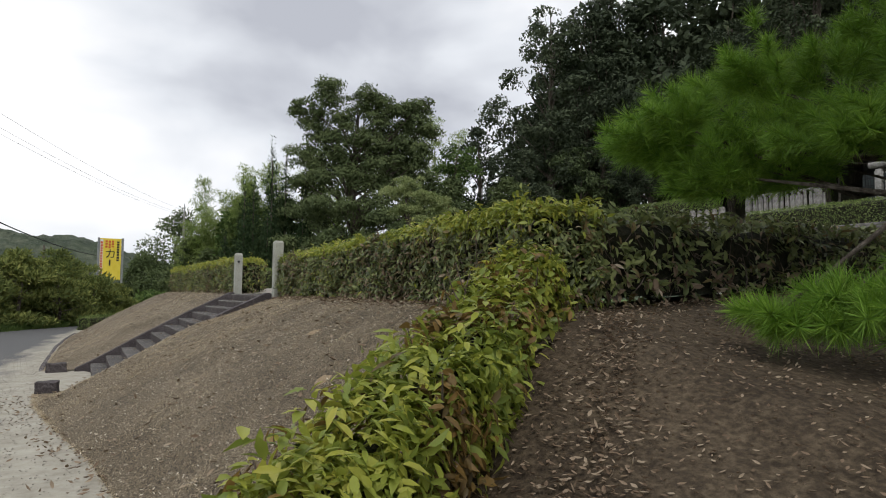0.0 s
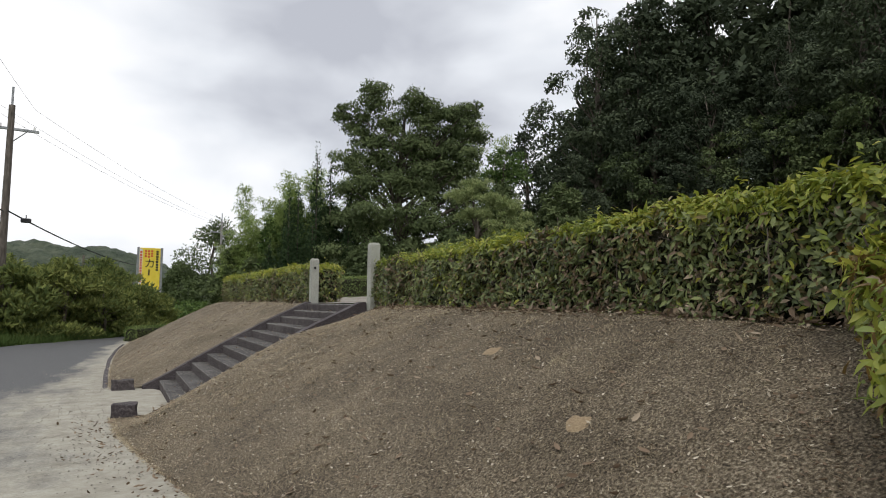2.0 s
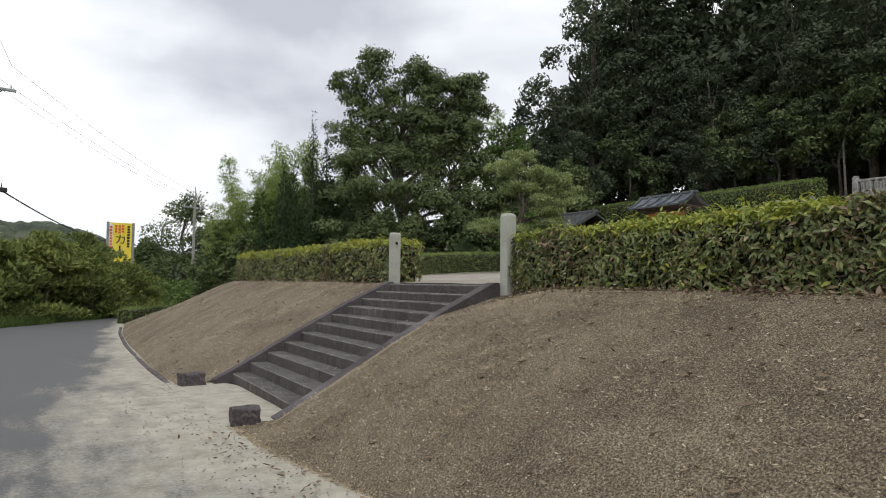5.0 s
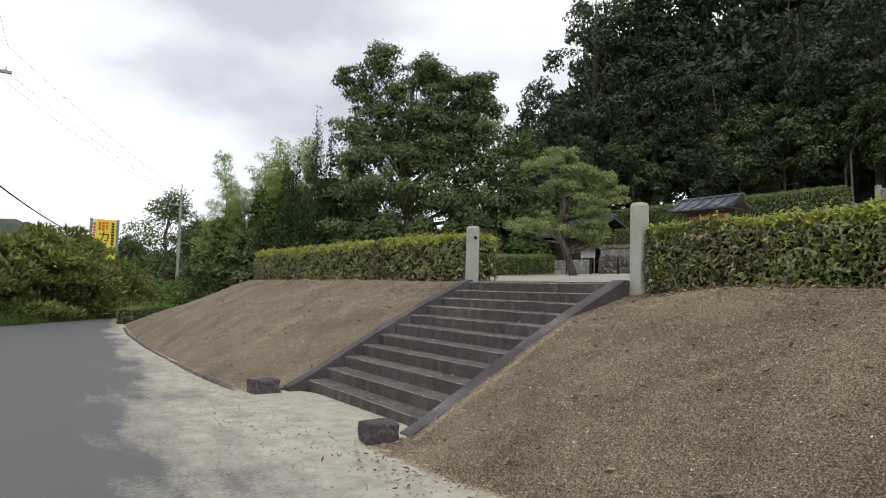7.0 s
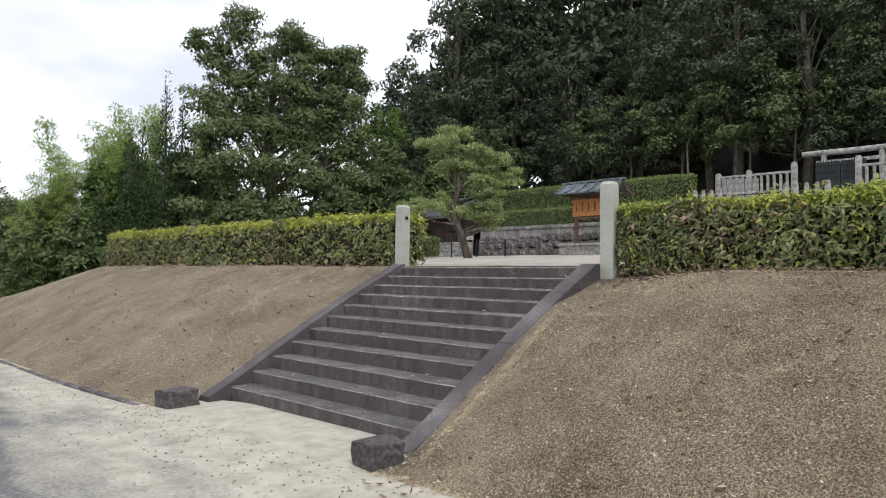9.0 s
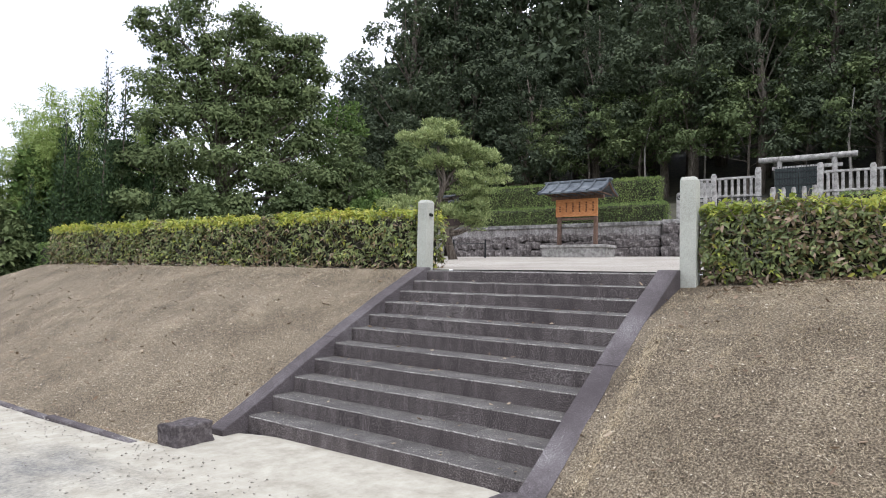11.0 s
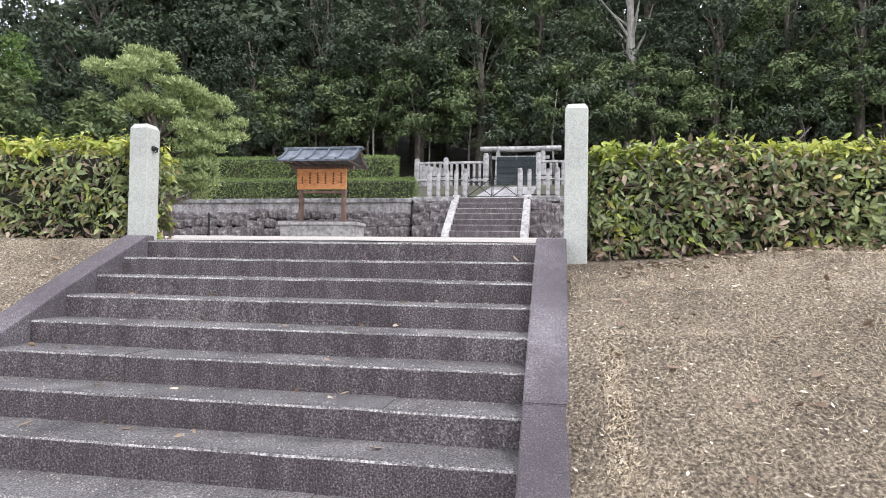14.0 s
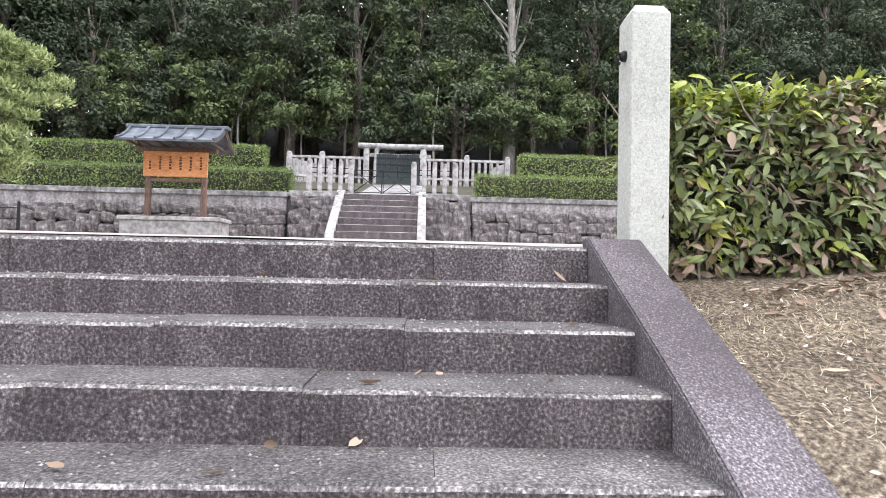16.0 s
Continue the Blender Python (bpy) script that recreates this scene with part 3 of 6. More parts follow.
stair = thing("stone_stair", (0, 0, 0), 0, "dark weathered concrete stair of eleven steps up the bank", "stairs")
rs = random.Random(4)
for k in range(N):
    x0, z1 = X1 + RUN * k, nose_z(k)
    cuts = [STAIR_Y0 + (STAIR_Y1 - STAIR_Y0) * c for c in sorted([0, 1] + [q / 4 + rs.uniform(-0.06, 0.06) for q in (1, 2, 3)])]
    for a, c in zip(cuts, cuts[1:]):
        bm = bmesh.new()
        zt, xf = z1 + rs.uniform(-0.003, 0.003), x0 + rs.uniform(-0.004, 0.004)
        prof = [(xf, z1 - RISE - 0.13), (xf, zt - 0.016), (xf + 0.005, zt - 0.005), (xf + 0.016, zt), (x0 + RUN + 0.06, zt), (x0 + RUN + 0.06, z1 - RISE - 0.13)]
        ys = np.linspace(a + 0.0008, c - 0.0008, 15)
        loops = []
        for yy in ys:
            wob = [noise.noise((yy * 9, k * 3.1, q)) * 0.0025 + noise.noise((yy * 31, k * 3.1, q)) * 0.0025 for q in (1, 2)]
            loops.append([bm.verts.new((px + (wob[0] if 0 < q < 4 else 0), yy, pz + (wob[1] if 0 < q < 4 else 0))) for q, (px, pz) in enumerate(prof)])
        for la, lb in zip(loops, loops[1:]):
            for q in range(6):
                bm.faces.new((la[q], la[(q + 1) % 6], lb[(q + 1) % 6], lb[q]))
        bm.faces.new(loops[0])
        bm.faces.new(loops[-1][::-1])
        bmesh.ops.recalc_face_normals(bm, faces=bm.faces[:])
        for fc in bm.faces:
            fc.normal_update()
            if fc.normal.z > 0.9:
                fc.material_index = 1
            elif fc.normal.z > 0.25:
                fc.material_index = 2
        part("step_block", bm, [M_STEP, M_TREAD, M_NOSE], stair, smooth=False)
for y0, y1 in ((STAIR_Y0 - CHEEK, STAIR_Y0 - 0.002), (STAIR_Y1 + 0.002, STAIR_Y1 + CHEEK)):
    ends = [(0.16, 1.72), (1.726, 3.62)]
    for xa, xb in ends:
        bm = bmesh.new()
        slope = RISE / RUN

        def top(x):
            line = (x - X1) * slope + RISE - LOW + 0.045
            return min(line + float(np.interp((x - X1) / RUN, range(N), SETTLE)), 1.778)

        prof = [(xa, max(top(xa), 0.03))] + [(X1 + RUN * q, top(X1 + RUN * q)) for q in range(N) if xa + 0.02 < X1 + RUN * q < xb - 0.02] + [(xb, top(xb))]
        low = [(x, z - 0.42) for x, z in reversed(prof)]
        ring = prof + low
        fa = [bm.verts.new((x, y0, z)) for x, z in ring]
        fb = [bm.verts.new((x, y1, z)) for x, z in ring]
        bm.faces.new(fa[::-1])
        bm.faces.new(fb)
        for q in range(len(ring)):
            bm.faces.new((fa[q], fa[(q + 1) % len(ring)], fb[(q + 1) % len(ring)], fb[q]))
        bmesh.ops.recalc_face_normals(bm, faces=bm.faces[:])
        bmesh.ops.bevel(bm, geom=bm.edges[:], offset=0.006, segments=2, affect="EDGES")
        part("cheek_stone", bm, M_CHEEK, stair, "dark stained sloping kerb")
bm = box(3.60, STAIR_Y0 - 0.0, 1.55, 3.88, STAIR_Y1, 1.742, 0.004)
part("landing_slab", bm, M_TREAD, stair)


def rough_block(name, at, size, turn, label):
    bm = box(-size[0] / 2, -size[1] / 2, -0.06, size[0] / 2, size[1] / 2, size[2], 0.02, seg=2)
    bmesh.ops.subdivide_edges(bm, edges=bm.edges[:], cuts=2, use_grid_fill=True)
    for v in bm.verts:
        v.co += 0.03 * noise.noise_vector(v.co * 7 + Vector(at))
    ob = part(name, bm, M_STONEDARK, None, smooth=False)
    ob.matrix_world = pose(*at, 0, 0, turn)
    return tagged(ob, label, "stone block")


rough_block("stone_block", (-0.20, 17.56, 0.0), (0.40, 0.34, 0.17), 4, "dark lichened stone block at the stair foot")
rough_block("stone_block", (-0.22, 13.90, 0.02), (0.34, 0.30, 0.20), -8, "low dark stone block at the stair foot")

# kerb along the foot of the bank
kerb = thing("kerb", label="low worn concrete kerb along the bank", category="kerb", kind="structure")
y = 17.95
kr = random.Random(8)
while y < 34:
    ln = 0.62
    xa, za = float(toe_x(y + 0.3)) - 0.09, float(road_z(y + 0.3))
    yaw = -math.degrees(math.atan2(float(toe_x(y + ln) - toe_x(y)), ln))
    ob = part("kerb_stone", box(-0.05, -ln / 2 + 0.006, -0.1, 0.05, ln / 2 - 0.006, 0.012 + kr.uniform(-0.02, 0.012), 0.012), M_CHEEK, kerb)
    ob.matrix_local = pose(xa, y + 0.3, za, kr.uniform(-1, 1), kr.uniform(-4, 4), yaw)
    y += ln


# ---- gate posts ----
def gate_post(at, height, w, hook):
    p = thing("stone_gate_post", at, 0, "pale square granite gate post with pyramid top", "post", "gate posts")
    bm = box(-w / 2, -w / 2, -0.12, w / 2, w / 2, height - 0.035, 0.006)
    part("shaft", bm, M_POST, p)
    bm = bmesh.new()
    q = w / 2 - 0.004
    base = [bm.verts.new((sx * q, sy * q, height - 0.036)) for sx, sy in ((-1, -1), (1, -1), (1, 1), (-1, 1))]
    tip = [bm.verts.new((sx * q * 0.75, sy * q * 0.75, height)) for sx, sy in ((-1, -1), (1, -1), (1, 1), (-1, 1))]
    bm.faces.new(tip)
    bm.faces.new(base[::-1])
    for k in range(4):
        bm.faces.new((base[k], base[(k + 1) % 4], tip[(k + 1) % 4], tip[k]))
    part("pyramid_top", bm, M_POST, p)
    bm = tube([(0, 0, 0), (0, 0.018 * hook, 0.0), (0, 0.03 * hook, 0.0)], [0.026, 0.026, 0.018], 10)
    o = part("hook", bm, M_IRON, p, "black iron eye bolt")
    o.location = (-0.01, hook * (w / 2 - 0.004), height - 0.22)
    bm = tube([(0, 0.03 * hook, 0.012), (0, 0.05 * hook, 0.0), (0, 0.045 * hook, -0.03), (0, 0.028 * hook, -0.035)], 0.008, 6)
    o = part("hook", bm, M_IRON, p, "black iron eye bolt")
    o.location = (-0.01, hook * (w / 2 - 0.004), height - 0.22)
    return p


gate_post((3.725, 13.815, 1.50), 1.355, 0.180, 1)
gate_post((3.735, 17.675, 1.66), 1.135, 0.180, -1)

# ---- inner retaining wall and its stair ----
WX = 17.85
wall = thing("wall_retaining", label="old rough stone retaining wall with capping", category="wall", kind="structure")
part("backing", box(WX + 0.10, 5.9, 1.9, WX + 0.55, 27.2, 3.52), M_MORTAR, wall)
part("cap", box(WX - 0.05, 5.9, 3.55, WX + 0.5, 13.55, 3.69, 0.015), M_CAP, wall)
part("cap", box(WX - 0.05, 18.45, 3.55, WX + 0.5, 27.2, 3.69, 0.015), M_CAP, wall)
part("band", box(WX + 0.02, 5.9, 3.16, WX + 0.3, 13.5, 3.549, 0.006), M_BAND, wall, "lighter mortar band")
part("band", box(WX + 0.02, 18.5, 3.16, WX + 0.3, 27.2, 3.549, 0.006), M_BAND, wall, "lighter mortar band")
stone_meshes = []
for k in range(7):
    bm = bmesh.new()
    bmesh.ops.create_cube(bm, size=1.0)
    bmesh.ops.bevel(bm, geom=bm.edges[:], offset=0.16, segments=1, affect="EDGES")
    for v in bm.verts:
        v.co += 0.10 * noise.noise_vector(v.co * 1.8 + Vector((k * 7.3, 0, 0)))
    me = bpy.data.meshes.new("wall_stone")
    bm.to_mesh(me)
    bm.free()
    me.materials.append(M_WALLSTONE)
    stone_meshes.append(me)
ws = random.Random(21)


def wall_stones(parent, y0, y1, x, z0fun, z1, batter=0.08):
    rows = [0, 0.46, 0.88, 1.26]
    for r, (a, c) in enumerate(zip(rows, rows[1:])):
        y = y0 - ws.uniform(0, 0.2)
        while y < y1:
            w = ws.uniform(0.24, 0.56)
            yc = min(max(y + w / 2, y0 + w / 2), y1 - w / 2)
            zb = z0fun
            za, zc = zb + (z1 - zb) * a / 1.26, zb + (z1 - zb) * c / 1.26
            ob = new("stone", ws.choice(stone_meshes))
            ob.parent = parent
            tilt = (z1 - (za + zc) / 2) / (z1 - zb)
            ob.matrix_local = pose(x + 0.10 - batter * tilt * 2, yc, (za + zc) / 2 + ws.uniform(-0.06, 0.06), ws.uniform(-16, 16), 4 + ws.uniform(-6, 6), ws.choice((0, 180)) + ws.uniform(-4, 4)) @ Matrix.Diagonal((0.30, w * 1.03, (zc - za) * ws.uniform(0.95, 1.4), 1))
            y += w


wall_stones(wall, 5.9, 13.5, WX, 2.44, 3.26)
wall_stones(wall, 18.5, 27.2, WX, 2.44, 3.26)
CY = 15.96
for s in (-1, 1):
    ya, yb = sorted((CY + s * 1.16, CY + s * 2.40))
    part("backing", box(WX - 0.02, ya + 0.02, 2.2, WX + 0.6, yb - 0.02, 3.55), M_MORTAR, wall)
    part("cap", box(WX - 0.16, ya - 0.02, 3.56, WX + 0.62, yb + 0.05, 3.715, 0.018), M_CAP, wall)
    wall_stones(wall, ya, yb, WX - 0.12, 2.42, 3.57, 0.10)
stair2 = thing("upper_stair", label="weathered stone stair with pale sloping side stones", category="stairs")
for k in range(7):
    z1 = 2.385 + 0.187 * (k + 1) + (0.0 if k < 6 else -0.002)
    x0 = WX - 1.70 + 0.28 * k
    bm = box(x0, CY - 1.0, z1 - 0.3, x0 + 0.36, CY + 1.0, z1, 0.012)
    for fc in bm.faces:
        fc.normal_update()
        fc.material_index = 1 if fc.normal.z > 0.3 else 0
    part("step", bm, [M_STEP, M_NOSE], stair2)
for s in (-1, 1):
    bm = bmesh.new()
    prof = [(WX - 1.98, 2.33), (WX - 1.86, 2.50), (WX + 0.10, 3.80), (WX + 0.34, 3.82), (WX + 0.34, 3.3), (WX - 1.7, 2.1)]
    ya, yb = sorted((CY + s * 1.0, CY + s * 1.21))
    fa, fb = ([bm.verts.new((x, yy, z)) for x, z in prof] for yy in (ya, yb))
    bm.faces.new(fa[::-1])
    bm.faces.new(fb)
    for q in range(len(prof)):
        bm.faces.new((fa[q], fa[(q + 1) % len(prof)], fb[(q + 1) % len(prof)], fb[q]))
    bmesh.ops.recalc_face_normals(bm, faces=bm.faces[:])
    bmesh.ops.bevel(bm, geom=bm.edges[:], offset=0.012, segments=1, affect="EDGES")
    part("side_stone", bm, M_PALE, stair2, "pale smooth sloping side stone")


# ---- stone fences, iron gate, torii ----
def round_post(h, w, bm=None):
    b = bm or bmesh.new()
    box(-w / 2, -w / 2, -0.1, w / 2, w / 2, h - w * 0.35, 0.01, b)
    box(-w * 0.42, -w * 0.42, h - w * 0.36, w * 0.42, w * 0.42, h, w * 0.16, b, 2)
    return b


def post_at(parent, at, h, w, name="post"):
    o = part(name, round_post(h, w), M_FENCE, parent)
    o.location = at
    return o


for s in (-1, 1):
    fence = thing("low_stone_fence", (18.16, CY, 3.70), 0, "short pale granite post fence with thin iron rails", "fence", "low fences")
    for k in range(5):
        post_at(fence, (0, s * (0.86 + 0.285 * k), 0), 0.92 + (0.03 if k in (0, 4) else 0), 0.15 if k in (0, 4) else 0.12)
    for z in (0.72, 0.58, 0.12):
        part("rail", tube([(0, s * 0.86, z), (0, s * 2.0, z)], 0.014, 6), M_IRON, fence, "black iron rail")
igate = thing("iron_gate", (18.16, CY, 3.72), 0, "low black iron gate with crossed bars", "gate")
for ya, yb in ((-0.78, -0.02), (0.02, 0.78)):
    leaf = part("gate_frame", tube([(0, ya, 0.02), (0, ya, 0.66), (0, yb, 0.66), (0, yb, 0.02)], 0.016, 6), M_IRON, igate)
    part("bar", tube([(0, ya, 0.05), (0, yb, 0.05)], 0.012, 6), M_IRON, leaf)
    part("bar", tube([(0.01, ya, 0.64), (0.01, yb, 0.06)], 0.013, 6), M_IRON, leaf)
    part("bar", tube([(-0.01, ya, 0.06), (-0.01, yb, 0.64)], 0.013, 6), M_IRON, leaf)
    part("bar", tube([(0.0, ya, 0.50), (0.0, yb, 0.50)], 0.010, 6), M_IRON, leaf)
FX, GY = 30.0, 16.2
for s in (-1, 1):
    fence = thing("tall_stone_fence", (FX, GY, 5.6), 0, "pale granite picket fence with square posts", "fence", "tomb fences")
    post_at(fence, (0, s * 1.31, 0), 1.69, 0.25, "gate_post")
    post_at(fence, (0, s * 3.35, 0), 1.50, 0.24)
    end = 4.85 if s > 0 else 5.25
    post_at(fence, (0, s * end, 0), 1.47, 0.24)
    yy = 1.62
    while yy < end - 0.15:
        if abs(yy - 3.35) > 0.2:
            o = part("picket", box(-0.055, -0.065, -0.1, 0.055, 0.065, 1.18, 0.012), M_FENCE, fence)
            o.location = (0, s * yy, 0)
        yy += 0.29
    for za, zb in ((1.18, 1.29), (0.30, 0.40)):
        part("rail", box(-0.08, min(s * 1.42, s * end), za, 0.08, max(s * 1.42, s * end), zb, 0.012), M_FENCE, fence)
    back = 0.6
    while back < 7:
        o = part("picket", box(-0.065, -0.055, -0.1, 0.065, 0.055, 1.18 + back * 0.13, 0.012), M_FENCE, fence)
        o.location = (back, s * end, 0)
        back += 0.45
TXX = 37.0
torii = thing("torii_gate", (TXX, GY, 6.4), 0, "plain grey stone torii gateway with round beam", "torii")
part("beam", tube([(0, -2.45, 2.42), (0, 0, 2.40), (0, 2.45, 2.42)], 0.17, 16), M_FENCE, torii)
part("tie_beam", box(-0.07, -1.75, 1.78, 0.07, 1.75, 1.98, 0.015), M_FENCE, torii)
for s in (-1, 1):
    part("pillar", tube([(0, s * 1.42, -0.1), (0, s * 1.36, 2.3)], [0.17, 0.14], 14), M_FENCE, torii)
door = thing("lattice_gate", (FX + 3.6, GY, 5.95), 0, "dark green-black metal double gate with lattice", "gate")
for ya, yb in ((-1.12, -0.01), (0.01, 1.12)):
    lf = part("gate_leaf", box(-0.03, ya, 0.10, 0.03, yb, 1.78, 0.01), M_GATE, door)
    for q in range(1, 9):
        yq = ya + (yb - ya) * q / 9
        part("bar", box(-0.055, yq - 0.014, 0.9, -0.03, yq + 0.014, 1.88), M_IRON, lf)
    for zq in (0.85, 1.2, 1.55):
        part("rail", box(-0.065, ya, zq, -0.03, yb, zq + 0.05), M_IRON, lf)

# ---- notice board with roof on its plinth ----
NX, NY = 15.75, 20.75
nz = court_z(16.2)
plinth = thing("stone_plinth", (16.15, NY, nz), 0, "pale stepped stone plinth under the notice board", "plinth")
part("base", box(-0.42, -1.14, -0.12, 0.42, 1.14, 0.30, 0.01), M_PALE, plinth)
part("coping", box(-0.46, -1.19, 0.302, 0.46, 1.19, 0.40, 0.015), M_PALE, plinth)
sign = thing("roofed_notice_board", (16.1, NY, nz + 0.40), 0, "roofed timber notice board with orange cedar panel", "notice board")
for s in (-1, 1):
    part("post", box(-0.06, s * 0.66 - 0.06, -0.01, 0.06, s * 0.66 + 0.06, 1.70, 0.008), M_WOOD, sign)
part("cross_beam", box(-0.05, -0.60, 0.86, 0.05, 0.60, 0.93, 0.006), M_WOOD, sign)
part("cross_beam", box(-0.07, -0.95, 1.56, 0.07, 0.95, 1.67, 0.008), M_WOOD, sign)
panel = part("panel", box(-0.10, -0.76, 0.97, -0.06, 0.76, 1.57, 0.006), M_BOARD, sign, "orange-brown cedar panel with faded writing")
br = random.Random(3)
for c in range(6):
    yc = -0.60 + 0.24 * c
    zt = 1.45 - (0.0 if c < 5 else 0.12)
    while zt > 1.06 + br.uniform(0, 0.12):
        hh = br.uniform(0.035, 0.06)
        part("writing", box(-0.106, yc - br.uniform(0.018, 0.03), zt - hh, -0.1005, yc + br.uniform(0.018, 0.03), zt), M_INK, panel)
        zt -= hh + 0.02
RZ = 1.72
roof = part("roof", bmesh.new(), M_COPPER, sign)
bm = bmesh.new()
prof = [(-0.78, 0.02), (-0.55, 0.10), (-0.30, 0.23), (-0.06, 0.42), (0.06, 0.42), (0.30, 0.23), (0.55, 0.10), (0.78, 0.02)]
for (xa, za), (xb, zb) in zip(prof, prof[1:]):
    v = [bm.verts.new(p) for p in ((xa, -1.14, za), (xb, -1.14, zb), (xb, 1.14, zb), (xa, 1.14, za), (xa, -1.14, za - 0.05), (xb, -1.14, zb - 0.05), (xb, 1.14, zb - 0.05), (xa, 1.14, za - 0.05))]
    for q in ((0, 1, 2, 3), (7, 6, 5, 4), (0, 4, 5, 1), (1, 5, 6, 2), (2, 6, 7, 3), (3, 7, 4, 0)):
        bm.faces.new([v[n] for n in q])
bmesh.ops.remove_doubles(bm, verts=bm.verts[:], dist=0.001)
bmesh.ops.recalc_face_normals(bm, faces=bm.faces[:])
bm.to_mesh(roof.data)
bm.free()
roof.location = (0, 0, RZ)
for k in range(6):
    yb = -1.10 + 0.44 * k
    for s in (-1, 1):
        part("batten", tube([(s * 0.80, yb, 0.035), (s * 0.55, yb, 0.125), (s * 0.30, yb, 0.255), (s * 0.08, yb, 0.44)], 0.030, 6), M_COPPER, roof)
part("ridge", box(-0.09, -1.22, 0.41, 0.09, 1.22, 0.50, 0.02), M_COPPER, roof)
for s in (-1, 1):
    for q in (-1, 1):
        part("bargeboard", tube([(q * 0.76, s * 1.10, -0.03), (q * 0.3, s * 1.10, 0.15), (0, s * 1.10, 0.36)], 0.035, 4), M_WOOD, roof)
for k in range(7):
    part("rafter", box(-0.62, -0.96 + 0.32 * k - 0.02, -0.02, 0.62, -0.96 + 0.32 * k + 0.02, 0.03), M_WOOD, roof)

# ---- guard hut behind the garden pine ----
hz = court_z(19.5)
hut = thing("guard_hut", (21.6, 31.6, hz - 0.1), 0, "small brown plank hut with dark tiled roof", "hut")
part("wall", box(-1.5, -1.6, 0, 1.5, 1.6, 2.15), M_DARKWOOD, hut)
for k in range(10):
    part("plank", box(-1.53, -1.55 + k * 0.31, 0.05, -1.502, -1.26 + k * 0.31, 2.1, 0.004), M_DARKWOOD, hut)
bm = bmesh.new()
for s in (-1, 1):
    v = [bm.verts.new(p) for p in ((s * 2.0, -2.0, 2.0), (s * 2.0, 2.0, 2.0), (0, 2.0, 2.95), (0, -2.0, 2.95), (s * 2.0, -2.0, 2.10), (s * 2.0, 2.0, 2.10), (0, 2.0, 3.06), (0, -2.0, 3.06))]
    for q in ((0, 1, 2, 3), (7, 6, 5, 4), (0, 4, 5, 1), (1, 5, 6, 2), (2, 6, 7, 3), (3, 7, 4, 0)):
        bm.faces.new([v[n] for n in q])
bmesh.ops.recalc_face_normals(bm, faces=bm.faces[:])
hroof = part("roof", bm, M_TILE, hut)
for k in range(15):
    yb = -1.96 + 0.28 * k
    part("tile_row", tube([(-2.03, yb, 2.11), (-0.05, yb, 3.08)], 0.05, 6), M_TILE, hroof)
part("ridge", box(-0.12, -2.05, 3.02, 0.12, 2.05, 3.22, 0.04), M_TILE, hroof)
notice = thing("white_notice", (18.75, 28.75, hz - 0.05), 0, "small white notice panel on two legs", "notice")
part("panel", box(-0.02, -0.45, 0.75, 0.02, 0.45, 1.20, 0.005), M_WHITE, notice)
for s in (-1, 1):
    part("leg", box(-0.02, s * 0.4 - 0.02, 0, 0.02, s * 0.4 + 0.02, 0.75), M_STEEL, notice)
garden_steps = thing("garden_steps", (15.9, 28.2, court_z(15.9)), 0, "low weathered stone steps beside the pine", "steps")
for k in range(4):
    part("step", box(0.34 * k, -1.0, -0.05, 0.34 * k + 0.4, 1.0, 0.17 * (k + 1), 0.02), M_CAP, garden_steps)


# low dark railing in front of the wall
railing = thing("low_railing", (14.8, 23.6, court_z(14.8)), 0, "low dark iron railing on slim posts before the wall", "railing")
for dy in (0.0, 1.35, 2.6):
    part("post", tube([(0, dy, -0.06), (0, dy, 0.62), (0, dy, 0.66)], [0.035, 0.032, 0.012], 8), M_IRON, railing)
part("rail", tube([(0, 0, 0.50), (0, 1.35, 0.50)], 0.014, 6), M_IRON, railing)


